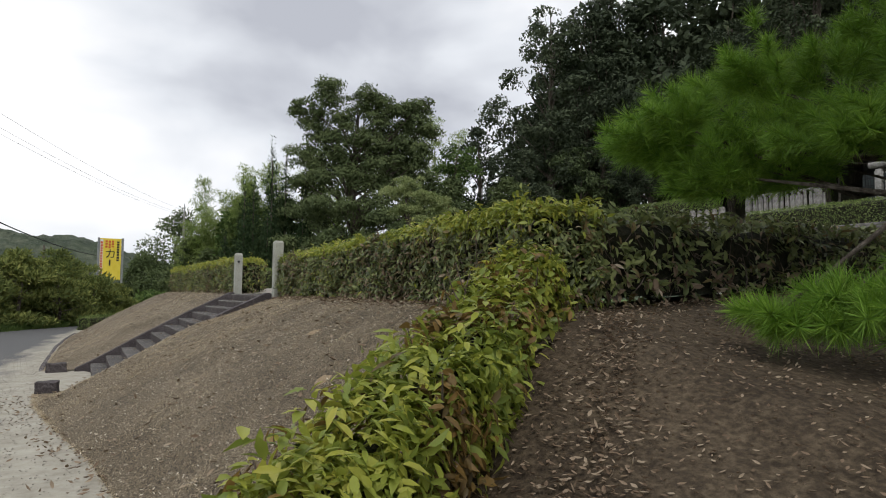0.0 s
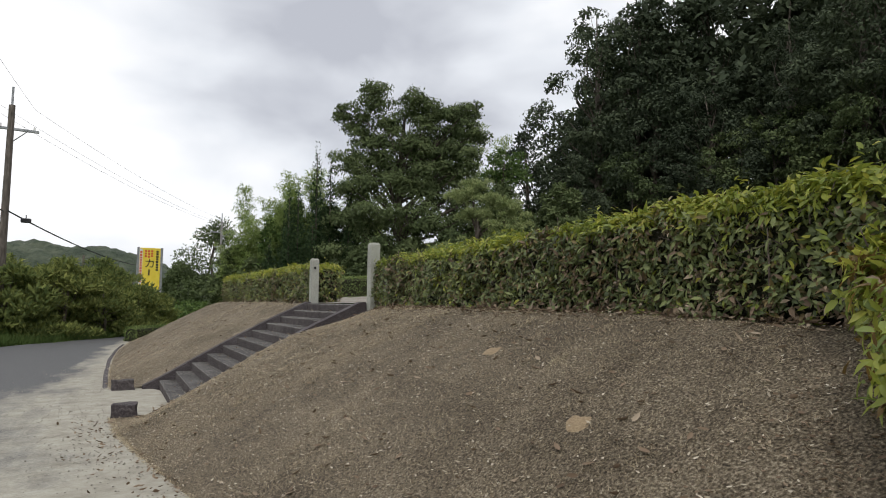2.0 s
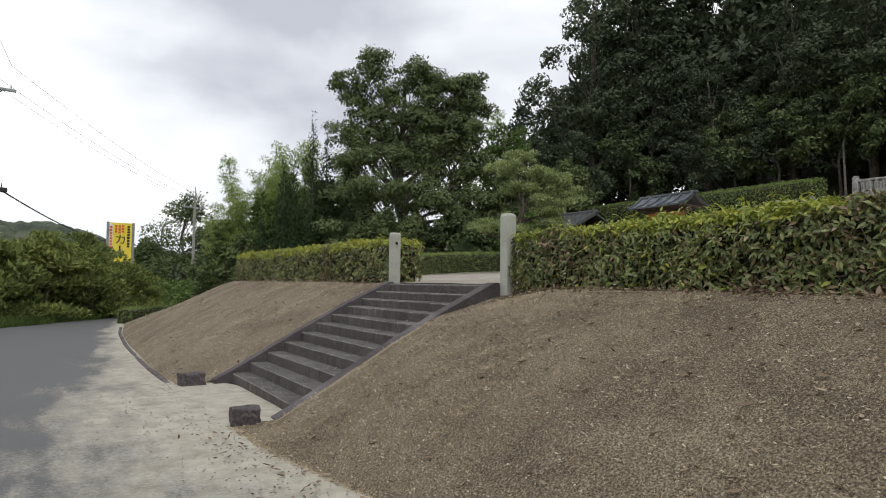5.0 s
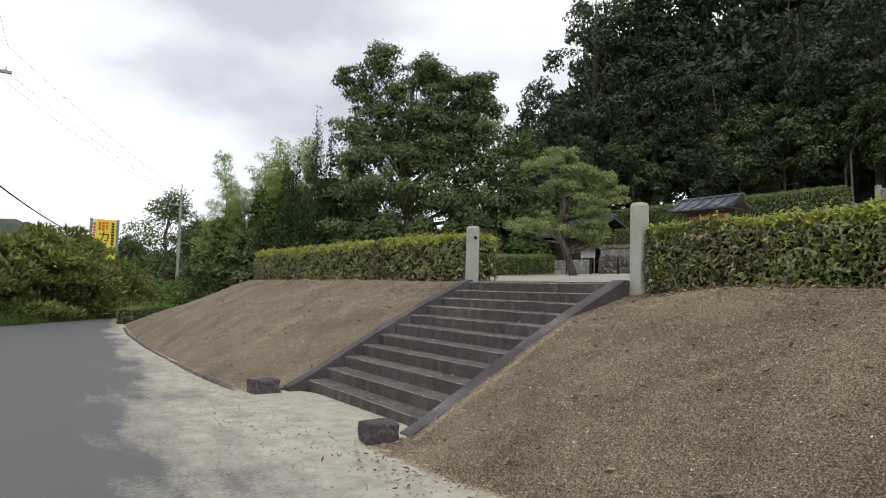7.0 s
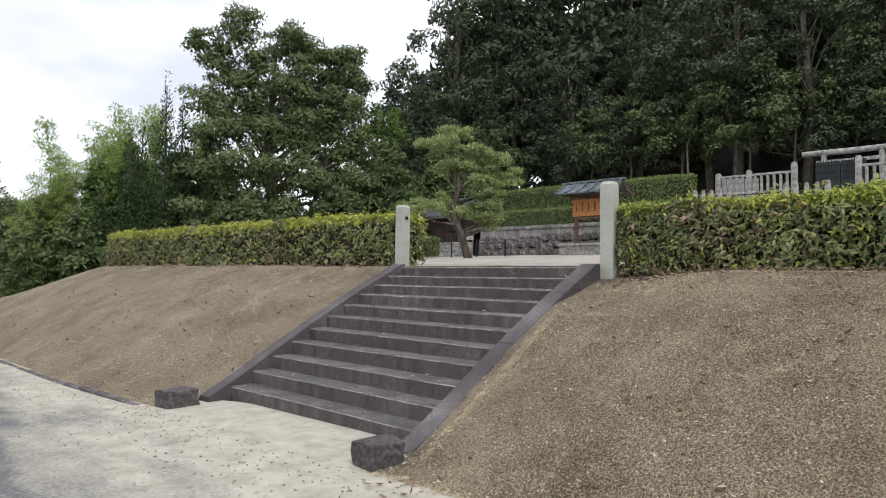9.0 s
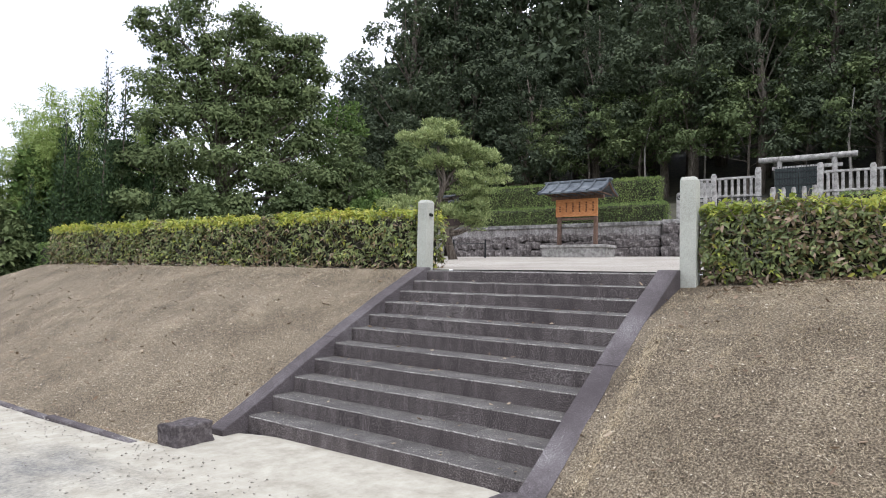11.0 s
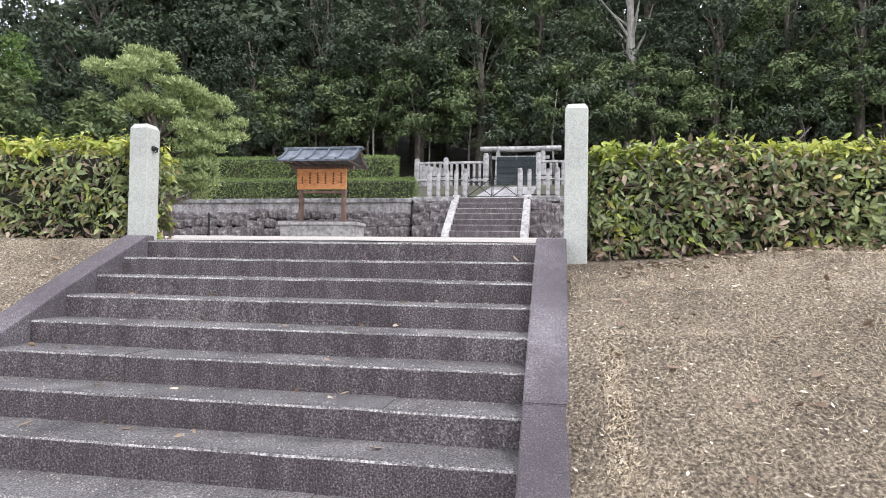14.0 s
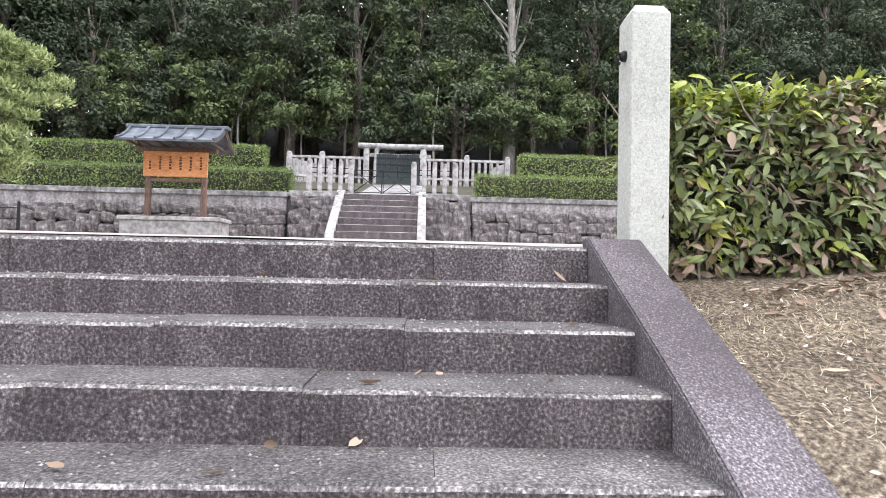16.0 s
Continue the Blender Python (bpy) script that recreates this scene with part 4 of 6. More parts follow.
# ---- hedges ----
def hedge(name, a, b, width, base, top, size, per_m2, label, mix=(0.2, 0.08, 0.07), seed=1, fine=True, mats=None, group="hedges", lump=0.05, back=0.4, stems=True, sink=0.10, young_top=0.6, wild=0.0, category="hedge"):
    """A clipped hedge from a to b in plan. base, top: heights at both ends. mix: young, bronze, dead shares."""
    rng = np.random.default_rng(seed)
    a, b = np.array(a, float), np.array(b, float)
    run = np.linalg.norm(b - a)
    d = (b - a) / run
    s = np.array([-d[1], d[0]])
    root = thing(name, (a[0], a[1], base[0]), 0, label, category, group)
    h_at = lambda u: np.interp(u, [0, 1], [base[0], base[1]])
    t_at = lambda u: np.interp(u, [0, 1], [top[0], top[1]])
    org = np.array([a[0], a[1], base[0]])
    hm = (top[0] - base[0] + top[1] - base[1]) / 2
    faces = [("l", run * hm), ("r", run * hm * back), ("t", run * width), ("e0", width * hm), ("e1", width * hm)]
    P, N = [], []
    for kind, area in faces:
        n = int(area * per_m2)
        u, w, v = rng.random(n), rng.random(n) - 0.5, rng.random(n)
        if kind == "l":
            w, nn = np.full(n, 0.5), np.array([s[0], s[1], 0.15])
        elif kind == "r":
            w, nn = np.full(n, -0.5), np.array([-s[0], -s[1], 0.15])
        elif kind == "t":
            v, nn = np.ones(n), np.array([0, 0, 1.0])
        elif kind == "e0":
            u, nn = np.zeros(n), np.array([-d[0], -d[1], 0.15])
        else:
            u, nn = np.ones(n), np.array([d[0], d[1], 0.15])
        if kind != "t":
            v = 0.02 + 0.98 * v
        lo, hi = h_at(u), t_at(u)
        xy = a + d * (u * run)[:, None] + s * (w * width)[:, None]
        p = np.column_stack([xy, lo + (hi - lo) * v])
        # rounded shoulders
        sh = np.clip((v - 0.80) / 0.2, 0, 1) if kind != "t" else np.clip((np.abs(w) - 0.36) / 0.14, 0, 1)
        if kind in ("l", "r"):
            p[:, :2] -= (np.sign(0.5 if kind == "l" else -0.5) * s)[None] * (0.10 * width * sh**2)[:, None]
        elif kind == "t":
            p[:, 2] -= 0.07 * hm * sh**2
        lumps = np.array([noise.noise(q * 1.6) + 0.6 * noise.noise(q * 4.5) for q in map(Vector, p)])
        depth = lumps * lump - rng.random(n) ** 2 * 0.10 + (rng.random(n) < wild) * rng.random(n) * 0.16
        p += nn * depth[:, None]
        P.append(p)
        N.append(np.broadcast_to(nn, (n, 3)) + np.array([0, 0, 0.0]))
    P, N = np.concatenate(P), np.concatenate(N)
    if fine:
        # leaves sit in whorls of six round drooping shoots
        pick = rng.permutation(len(P))[: len(P) // 6]
        root_n, root_p = N[pick], P[pick]
        shoot = unit(root_n * 0.8 + rng.normal(0, 0.45, root_n.shape) + [0, 0, 0.25])
        P, N, S = np.repeat(root_p, 6, 0), np.repeat(root_n, 6, 0), np.repeat(shoot, 6, 0)
        P = P + S * (np.tile(np.arange(6) / 5 - 0.5, len(pick)) * size * 0.9)[:, None] + rng.normal(0, size * 0.22, P.shape)
    n = len(P)
    rel = (P[:, 2] - base[0]) / hm
    is_top = N[:, 2] > 0.8
    ahead = N * 0.45 + rng.normal(0, 0.75, (n, 3)) + np.where(is_top[:, None], [0, 0, 0.35], [0, 0, -0.35])
    face = N + rng.normal(0, 0.45, (n, 3)) + [0, 0, 0.35]
    ln = size * rng.uniform(0.55, 1.35, n)
    patch = np.array([noise.noise(Vector(q) * 1.1 + Vector((5, 9, seed))) for q in P])
    r = rng.random(n)
    if fine:
        radial = rng.normal(0, 1, (n, 3))
        radial = unit(radial - S * np.sum(radial * S, 1, keepdims=True))
        ahead = radial * 0.9 + S * 0.45 + rng.normal(0, 0.18, (n, 3)) + [0, 0, -0.42]
        face = S * 0.9 + N * 0.3 + [0, 0, 0.35] + rng.normal(0, 0.2, (n, 3))
        r = np.repeat(rng.random(n // 6), 6) * 0.75 + r * 0.25
    up_zone = np.clip((rel - 0.72) / 0.28, 0, 1)
    young = r < mix[0] * (0.22 + young_top / 0.2 * up_zone**2 * 0.6) * (1 + 1.6 * patch)
    bronze = ~young & (rng.random(n) < mix[1] * (0.5 + 1.6 * np.clip(0.5 - patch, 0, 1)))
    dead = ~young & (rng.random(n) < mix[2] * (0.3 + 4.5 * np.clip(0.22 - rel, 0, 1) / 0.22 + 2.0 * np.clip(-patch - 0.15, 0, 1)))
    slot = np.where(dead, 3, np.where(young, 1, np.where(bronze, 2, 0)))
    mats = mats or [M_LEAF, M_YOUNG, M_BRONZE, M_DRY]
    v, f, k = leaves(rng, P - org, ahead, face, ln, ln * rng.uniform(0.32, 0.46, n), fine)
    mesh_np("foliage", v, f, mats, root, np.repeat(slot, k), kind="stuff")
    # filler solid behind the leaves, inner shade painted into its near-black colour
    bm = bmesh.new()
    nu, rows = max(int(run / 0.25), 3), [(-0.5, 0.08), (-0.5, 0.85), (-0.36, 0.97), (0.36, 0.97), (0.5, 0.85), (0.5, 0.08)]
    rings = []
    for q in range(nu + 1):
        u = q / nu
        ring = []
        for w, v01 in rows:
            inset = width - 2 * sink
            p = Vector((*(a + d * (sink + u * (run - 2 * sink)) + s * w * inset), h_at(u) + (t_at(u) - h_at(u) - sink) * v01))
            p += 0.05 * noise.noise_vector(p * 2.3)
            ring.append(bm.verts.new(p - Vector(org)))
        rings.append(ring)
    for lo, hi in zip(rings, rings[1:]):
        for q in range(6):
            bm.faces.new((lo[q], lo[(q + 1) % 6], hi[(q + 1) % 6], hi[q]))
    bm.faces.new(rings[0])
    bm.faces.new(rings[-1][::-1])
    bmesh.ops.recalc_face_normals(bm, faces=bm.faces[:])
    part("inside", bm, M_CORE, root, "dark filler core with the hedge's inner shade in its colour")
    if stems:
        bm = bmesh.new()
        rr = random.Random(seed)
        for q in range(int(run * 5)):
            u, w = rr.random(), rr.uniform(-0.38, 0.46)
            p = Vector((*(a + d * u * run + s * w * width), h_at(u) - 0.08)) - Vector(org)
            e = p + Vector((rr.uniform(-0.15, 0.15), rr.uniform(-0.15, 0.15), rr.uniform(0.3, hm * 0.95)))
            tube([p, (p + e) / 2 + Vector((rr.uniform(-0.05, 0.05), rr.uniform(-0.05, 0.05), 0)), e], [rr.uniform(0.008, 0.016), 0.008, 0.004], 5, bm)
        for q in range(int(run * 40)):
            u = rr.random()
            sd = rr.choice((-1, 1, 1))
            p = Vector((*(a + d * u * run + s * sd * (width / 2 - 0.04)), h_at(u) + rr.random() * hm * 0.9)) - Vector(org)
            e = p + Vector((*(s * sd * rr.uniform(-0.02, 0.08) + d * rr.uniform(-0.25, 0.25)), rr.uniform(-0.1, 0.25)))
            tube([p, (p + e) / 2 + Vector((0, 0, rr.uniform(-0.04, 0.04))), e], [0.007, 0.005, 0.003], 4, bm)
        tagged(part("stem_tangle", bm, M_TWIG, root, "bare grey-brown hedge stems"), kind="stuff")
    return root


# tall clipped hedges on the crest, the cross hedge, the court hedges
hedge("clipped_hedge", (3.85, 5.0), (4.09, 13.68), 0.78, (1.63, 1.64), (2.60, 2.51), 0.070, 2500, "clipped broadleaf hedge with yellow-green new growth along the crest", (0.56, 0.12, 0.20), 11, wild=0.03, lump=0.08, young_top=0.75)
hedge("clipped_hedge", (4.08, 17.84), (3.90, 30.1), 0.78, (1.70, 1.76), (2.69, 2.73), 0.078, 1150, "clipped broadleaf hedge with yellow-green top above the bank", (0.54, 0.14, 0.20), 12, wild=0.03, lump=0.06, young_top=0.75)
hedge("clipped_hedge", (17.0, 5.55), (3.6, 5.55), 0.8, (2.15, 1.68), (2.80, 2.60), 0.105, 420, "dark clipped hedge in shade above leaf litter", (0.06, 0.06, 0.03), 13)
hedge("overgrown_hedge", (0.655, 2.70), (3.38, 4.93), 0.46, (0.36, 1.62), (1.08, 2.10), 0.086, 2300, "loose hedge with lime and bronze leaves running down the bank", (0.34, 0.70, 0.08), 14, mats=[M_LEAF, M_YOUNG, M_TIP, M_DRY], lump=0.12, wild=0.12, back=1.0, young_top=0.7)
BOXES = [M_BOX, M_LIGHTLEAF, M_BOX, M_BOX]
hedge("box_hedge", (18.85, 18.55), (18.85, 27.0), 0.75, (3.66, 3.66), (4.45, 4.48), 0.055, 900, "low neatly clipped green hedge on the wall top", (0.3, 0, 0), 15, False, BOXES, "box hedges", 0.03, 0.1, False, 0.06)
hedge("box_hedge", (18.85, 6.0), (18.85, 13.35), 0.75, (3.66, 3.66), (4.42, 4.44), 0.055, 900, "low neatly clipped green hedge on the wall top", (0.3, 0, 0), 16, False, BOXES, "box hedges", 0.03, 0.1, False, 0.06)
hedge("box_hedge", (28.0, 21.6), (28.0, 40.0), 1.0, (5.25, 5.25), (6.85, 6.9), 0.09, 420, "dark clipped hedge behind the terrace", (0.1, 0, 0), 17, False, BOXES, "box hedges", 0.05, 0.1, False, 0.08)
hedge("box_hedge", (28.0, -4.0), (28.0, 10.7), 1.0, (5.25, 5.25), (6.75, 6.8), 0.09, 420, "dark clipped hedge behind the terrace", (0.1, 0, 0), 18, False, BOXES, "box hedges", 0.05, 0.1, False, 0.08)
hedge("box_hedge", (14.6, 27.0), (4.6, 27.0), 0.9, (2.28, 1.80), (3.12, 2.62), 0.06, 700, "low clipped hedge across the court", (0.3, 0, 0), 19, False, BOXES, "box hedges", 0.03, 0.2, False, 0.06)
hedge("box_hedge", (0.35, 36.6), (2.3, 38.2), 0.9, (-0.25, -0.2), (0.50, 0.55), 0.08, 500, "small clipped hedge beside the bend in the road", (0.3, 0, 0), 20, False, BOXES, "box hedges", 0.03, 0.5, False, 0.06)
hedge("box_hedge", (5.0, 30.6), (4.9, 33.2), 1.0, (1.5, 1.3), (2.5, 2.4), 0.08, 420, "light green hedge stub behind the long hedge", (0.5, 0, 0), 23, False, [M_LIGHTLEAF] * 4, "box hedges", 0.05, 0.5, False, 0.06)


# ---- trees ----
def crown_mesh(name, rng, blobs, size, per_blob, material, parent, org=(0, 0, 0), flat=0.7, spread=1.0, fine=False, aspect=0.5, down=0.0, tidy=False):
    """Leaves over many small clumps. blobs: rows of x, y, z, radius."""
    blobs = np.asarray(blobs, float)
    k = np.repeat(np.arange(len(blobs)), np.maximum((per_blob * (blobs[:, 3] / blobs[:, 3].mean()) ** 2).astype(int), 6))
    n = len(k)
    v = unit(rng.normal(0, 1, (n, 3)))
    v[:, 2] = np.where(v[:, 2] < -0.35, -v[:, 2], v[:, 2])
    rad = blobs[k, 3] * (0.55 + 0.5 * rng.random(n) ** 0.6) * (1 + 0.25 * rng.normal(0, 1, n) * 0.5)
    p = blobs[k, :3] + v * rad[:, None] * np.array([1, 1, flat])
    ahead = v * spread + rng.normal(0, 0.7, (n, 3)) + [0, 0, down]
    face = v + [0, 0, 0.6] + rng.normal(0, 0.4, (n, 3))
    if tidy:
        ahead = np.cross(v, rng.normal(0, 1, (n, 3))) + v * 0.35 + [0, 0, -0.15]
        face = v * 1.3 + [0, 0, 0.55] + rng.normal(0, 0.22, (n, 3))
    ln = size * rng.uniform(0.6, 1.3, n)
    vv, f, q = leaves(rng, p - np.asarray(org), ahead, face, ln, ln * aspect * rng.uniform(0.8, 1.2, n), fine)
    return mesh_np(name, vv, f, material, parent, kind="stuff")


def limb_mesh(rng, trunk_pts, trunk_r, targets, bm=None, sides=8, lr=0.35):
    bm = tube(trunk_pts, trunk_r, sides, bm)
    tp = np.array(trunk_pts, float)
    for tx, ty, tz in targets:
        hgt = np.clip(tz - rng.uniform(0.15, 0.35) * (tz - tp[0, 2]), tp[0, 2], tp[-1, 2])
        st = np.array([np.interp(hgt, tp[:, 2], tp[:, c]) for c in range(3)])
        en = np.array([tx, ty, tz])
        md = (st + en) / 2 + rng.normal(0, 0.06, 3) * np.linalg.norm(en - st) + [0, 0, -0.05 * np.linalg.norm(en - st)]
        r0 = float(np.interp(hgt, tp[:, 2], trunk_r)) * rng.uniform(lr * 0.7, lr * 1.2)
        tube([st, md, en], [r0, r0 * 0.65, r0 * 0.2], 5, bm, False)
    return bm


def broadleaf(name, seed, at, height, radius, low, label, size=0.26, n_blob=70, per_blob=110, material=None, group="", bark=None, shape=1.0, lean=(0, 0), category="tree", blob=0.17, aspect=0.5, rise=0.0):
    """A tree with trunk, limbs and a crown of leaf clumps from height low up to height."""
    rng = np.random.default_rng(seed)
    root = thing(name, at, 0, label, category, group)
    blobs = []
    while len(blobs) < n_blob:
        q = rng.random() ** 0.85
        env = radius * (math.sin(math.pi * min(0.12 + 0.88 * q, 0.985)) ** 0.6) * (1 - 0.35 * shape * q)
        ang, rr = rng.uniform(0, 2 * math.pi), env * (0.35 + 0.65 * rng.random() ** 0.5) * (0.8 + 0.35 * noise.noise((math.cos(seed + q * 3) * 2, seed * 1.7, q * 5)))
        z = low + (height - low) * q * 0.95
        blobs.append((rr * math.cos(ang) + lean[0] * q, rr * math.sin(ang) + lean[1] * q, z, radius * blob * rng.uniform(0.7, 1.4) * (1.15 - 0.4 * q)))
    pts = [(0, 0, -0.4), (0.05 * radius * rng.normal(), 0.05 * radius * rng.normal(), height * 0.3), (0.08 * radius * rng.normal() + lean[0] * 0.4, 0.08 * radius * rng.normal() + lean[1] * 0.4, height * 0.6), (lean[0] * 0.9, lean[1] * 0.9, height * 0.92)]
    r0 = height * 0.017
    bm = limb_mesh(rng, pts, [r0 * 1.2, r0, r0 * 0.65, r0 * 0.12], [bq[:3] for bq in blobs[:26]])
    part("trunk", bm, bark or M_BARK, root, "", True)
    crown_mesh("crown", rng, blobs, size, per_blob, material or M_TREE, root, aspect=aspect, down=rise)
    return root


def woodland_z(x, y):
    return float(np.interp(x, [5, 18, 29, 40, 48, 60, 80, 110], [-0.2, 2.0, 4.4, 6.9, 9.5, 15, 25, 32]) * (1 - 0.55 * ease(45, 62, y)))


def hill_z(x, y):
    return float(terrace_z(x, y)) if y < 29.8 else woodland_z(x, y)


# the big broadleaf tree, built up of separate heads
rng = np.random.default_rng(77)
big = thing("broadleaf_tree", (16.4, 41.5, 1.0), 0, "tall broadleaf tree with an open uneven crown", "tree")
heads = [(-3.7, 0.2, 12.9, 0.9), (4.0, 0.3, 12.7, 1.0), (4.3, 0.0, 11.2, 1.1), (-0.6, 0.0, 11.8, 1.4), (1.4, 0.0, 11.7, 1.5), (3.0, 0.2, 11.2, 1.4), (-2.4, 0.0, 11.3, 1.0), (-1.2, 0.0, 9.0, 1.6), (1.2, 0.0, 9.2, 1.7), (3.0, 0.0, 8.8, 1.7), (-2.9, 0.2, 12.4, 1.5), (-1.2, -0.4, 13.5, 1.7), (0.6, 0.2, 13.2, 1.7), (2.2, 0.0, 12.9, 1.5), (3.5, 0.3, 12.2, 1.5), (-3.3, 0.3, 9.4, 1.5), (-1.8, 0.0, 10.2, 1.6), (0.2, -0.6, 10.6, 1.8), (2.0, 0, 10.4, 1.8), (3.8, 0, 10.0, 1.5), (-2.6, -0.6, 7.9, 1.7), (-0.4, -0.8, 8.0, 1.9), (1.8, -0.4, 7.8, 2.0), (4.0, 0, 7.6, 1.8), (-3.0, -1.0, 5.8, 1.9), (-0.8, -1.2, 5.6, 2.1), (1.7, -1.0, 5.4, 2.1), (4.2, -0.6, 5.2, 2.0), (-2.6, -1.4, 3.4, 1.9), (0.2, -1.6, 3.2, 2.0), (3.0, -1.2, 3.0, 2.0)]
blobs = []
c33, s33 = math.cos(radians(-33)), math.sin(radians(-33))
for hx, hy, hz0, hr in heads:
    for _ in range(13):
        o = unit(rng.normal(0, 1, (1, 3)))[0] * hr * rng.uniform(0.3, 0.95)
        lx, ly = 1.15 * hx + o[0], hy + o[1]
        blobs.append((lx * c33 - ly * s33, lx * s33 + ly * c33, 1.04 * hz0 + 0.25 + o[2] * 0.75, hr * rng.uniform(0.32, 0.5)))
bm = limb_mesh(rng, [(0, 0, -0.8), (0.2, 0, 4), (-0.2, 0.1, 8), (0.2, 0, 13.2)], [0.42, 0.34, 0.22, 0.06], [bq[:3] for bq in blobs[::4]], lr=0.45)
part("trunk", bm, M_BARK, big, "", True)
crown_mesh("crown", rng, blobs, 0.21, 180, M_TREE, big, tidy=True)

# broadleaf masses round the court
MASS = [
    (12.5, 44.5, 7.5, 2.6, 31, M_TREE), (20.5, 43.0, 10.0, 3.6, 32, M_TREE), (24.5, 41.0, 10.5, 3.6, 33, M_LIGHTLEAF), (22.0, 37.5, 7.0, 2.8, 34, M_TREE),
    (27.5, 43.0, 11.5, 3.6, 35, M_FOREST), (26.0, 36.5, 6.5, 2.6, 36, M_TREE), (30.0, 40.0, 9.0, 3.2, 37, M_FOREST), (13.5, 39.0, 4.6, 2.6, 38, M_TREE),
    (17.5, 36.5, 4.4, 2.6, 39, M_TREE), (9.6, 46.5, 7.4, 3.0, 40, M_LIGHTLEAF), (6.9, 47.8, 5.6, 2.8, 41, M_TREE), (7.6, 45.0, 4.4, 2.2, 44, M_TREE), (10.8, 47.5, 8.6, 2.6, 45, M_LIGHTLEAF), (20.5, 34.0, 3.6, 2.0, 42, M_LIGHTLEAF), (24.0, 33.5, 3.8, 2.2, 43, M_TREE),
]
for x, y, h, r, sd, mt in MASS:
    broadleaf("broadleaf_tree", sd, (x, y, woodland_z(x, y) - 0.2), h, r, 0.4, "dense green broadleaf tree behind the court", 0.28, 72, 100, mt, "court trees")

# ---- hillside forest: a few kinds, many stems ----
def lobed_tree(name, seed, at, height, radius, low, label, size, n_lobe, n_clump, per_clump, material, group, bark, lobe=0.40, trunk=0.016):
    """A tree whose crown is built of billowing lobes, each a dome of leaf clumps lit from above."""
    rng = np.random.default_rng(seed)
    root = thing(name, at, 0, label, "tree", group)
    clumps, tops = [], []
    for j in range(n_lobe):
        q = (j + rng.random()) / n_lobe
        env = radius * (0.55 + 0.45 * math.sin(math.pi * min(q + 0.28, 1.0))) * (1.0 if q < 0.75 else 1 - 1.9 * (q - 0.75))
        ang = j * 2.4 + rng.uniform(-0.5, 0.5)
        rr = env * rng.uniform(0.45, 0.95)
        c = np.array([rr * math.cos(ang), rr * math.sin(ang), low + (height - low) * (0.06 + 0.86 * q)])
        lr = radius * lobe * rng.uniform(0.75, 1.2) * (1.1 - 0.35 * q)
        tops.append(c)
        for _ in range(n_clump):
            v = unit(rng.normal(0, 1, (1, 3)) + [[0.5 * math.cos(ang), 0.5 * math.sin(ang), 0.35]])[0]
            clumps.append((*(c + v * lr * rng.uniform(0.55, 1.0) * np.array([1, 1, 0.62])), lr * rng.uniform(0.24, 0.42)))
    pts = [(0, 0, -0.5), (0.04 * radius * rng.normal(), 0.04 * radius * rng.normal(), height * 0.35), (0.08 * radius * rng.normal(), 0.08 * radius * rng.normal(), height * 0.65), (0, 0, height * 0.95)]
    r0 = height * trunk
    part("trunk", limb_mesh(rng, pts, [r0 * 1.2, r0, r0 * 0.6, r0 * 0.1], tops), bark, root, "", True)
    crown_mesh("crown", rng, clumps, size, per_clump, material, root, flat=0.75, tidy=True)
    return root


kinds, back_kinds = [], []
for q, (h, r, low, mt, bk) in enumerate([(15.5, 4.1, 3.4, M_FOREST, M_BARK), (17.5, 3.9, 4.0, M_FOREST, M_BARK), (13.0, 4.3, 3.0, M_FOREST, M_BARK), (15.5, 4.4, 3.4, M_TREE, M_BARK)]):
    kinds.append(lobed_tree("forest_tree", 200 + q, (60 + 5 * q, -30, hill_z(60 + 5 * q, -30) - 0.3), h, r, low, "tall dark evergreen tree on the wooded slope", 0.27, 26, 11, 38, mt, "hillside forest", bk))
for q, (h, r, low) in enumerate([(17.0, 4.4, 2.0), (19.0, 4.2, 2.5), (15.0, 4.6, 2.0)]):
    back_kinds.append(broadleaf("forest_tree", 220 + q, (62 + 6 * q, -40, hill_z(62 + 6 * q, -40) - 0.3), h, r, low, "tall dark evergreen tree deep in the wood", 0.62, 80, 34, M_FOREST, "hillside forest", M_BARK, blob=0.26))
fr = random.Random(5)
rows = [(43.0, 39, -26, 4.1), (48.5, 42, -30, 4.4), (55.0, 46, -32, 5.2), (63.0, 50, -32, 7.2)]
for rx, ya, yb, step in rows:
    y = ya
    while y > yb:
        x = rx + fr.uniform(-1.6, 1.6) - (max(0, y - 30) * 0.55)
        sc = fr.uniform(0.9, 1.15) * (1.0 if rx < 45 else 1.12)
        k = fr.choice(kinds if rx < 45 else back_kinds)
        o = copy_thing(k, pose(x, y + fr.uniform(-1, 1), hill_z(x, y) - 0.35, 0, 0, fr.uniform(0, 360)))
        o.scale = (sc, sc, sc)
        y -= step * fr.uniform(0.8, 1.2)
for x, y, sc, k in ((36.6, 44.8, 1.3, 1), (39.2, 42.4, 1.3, 1), (41.5, 41.0, 1.4, 0), (43.5, 44.0, 1.3, 3)):
    o = copy_thing(kinds[k], pose(x, y, woodland_z(x, y) - 0.3, 0, 0, x * 40))
    o.scale = (sc, sc, sc)
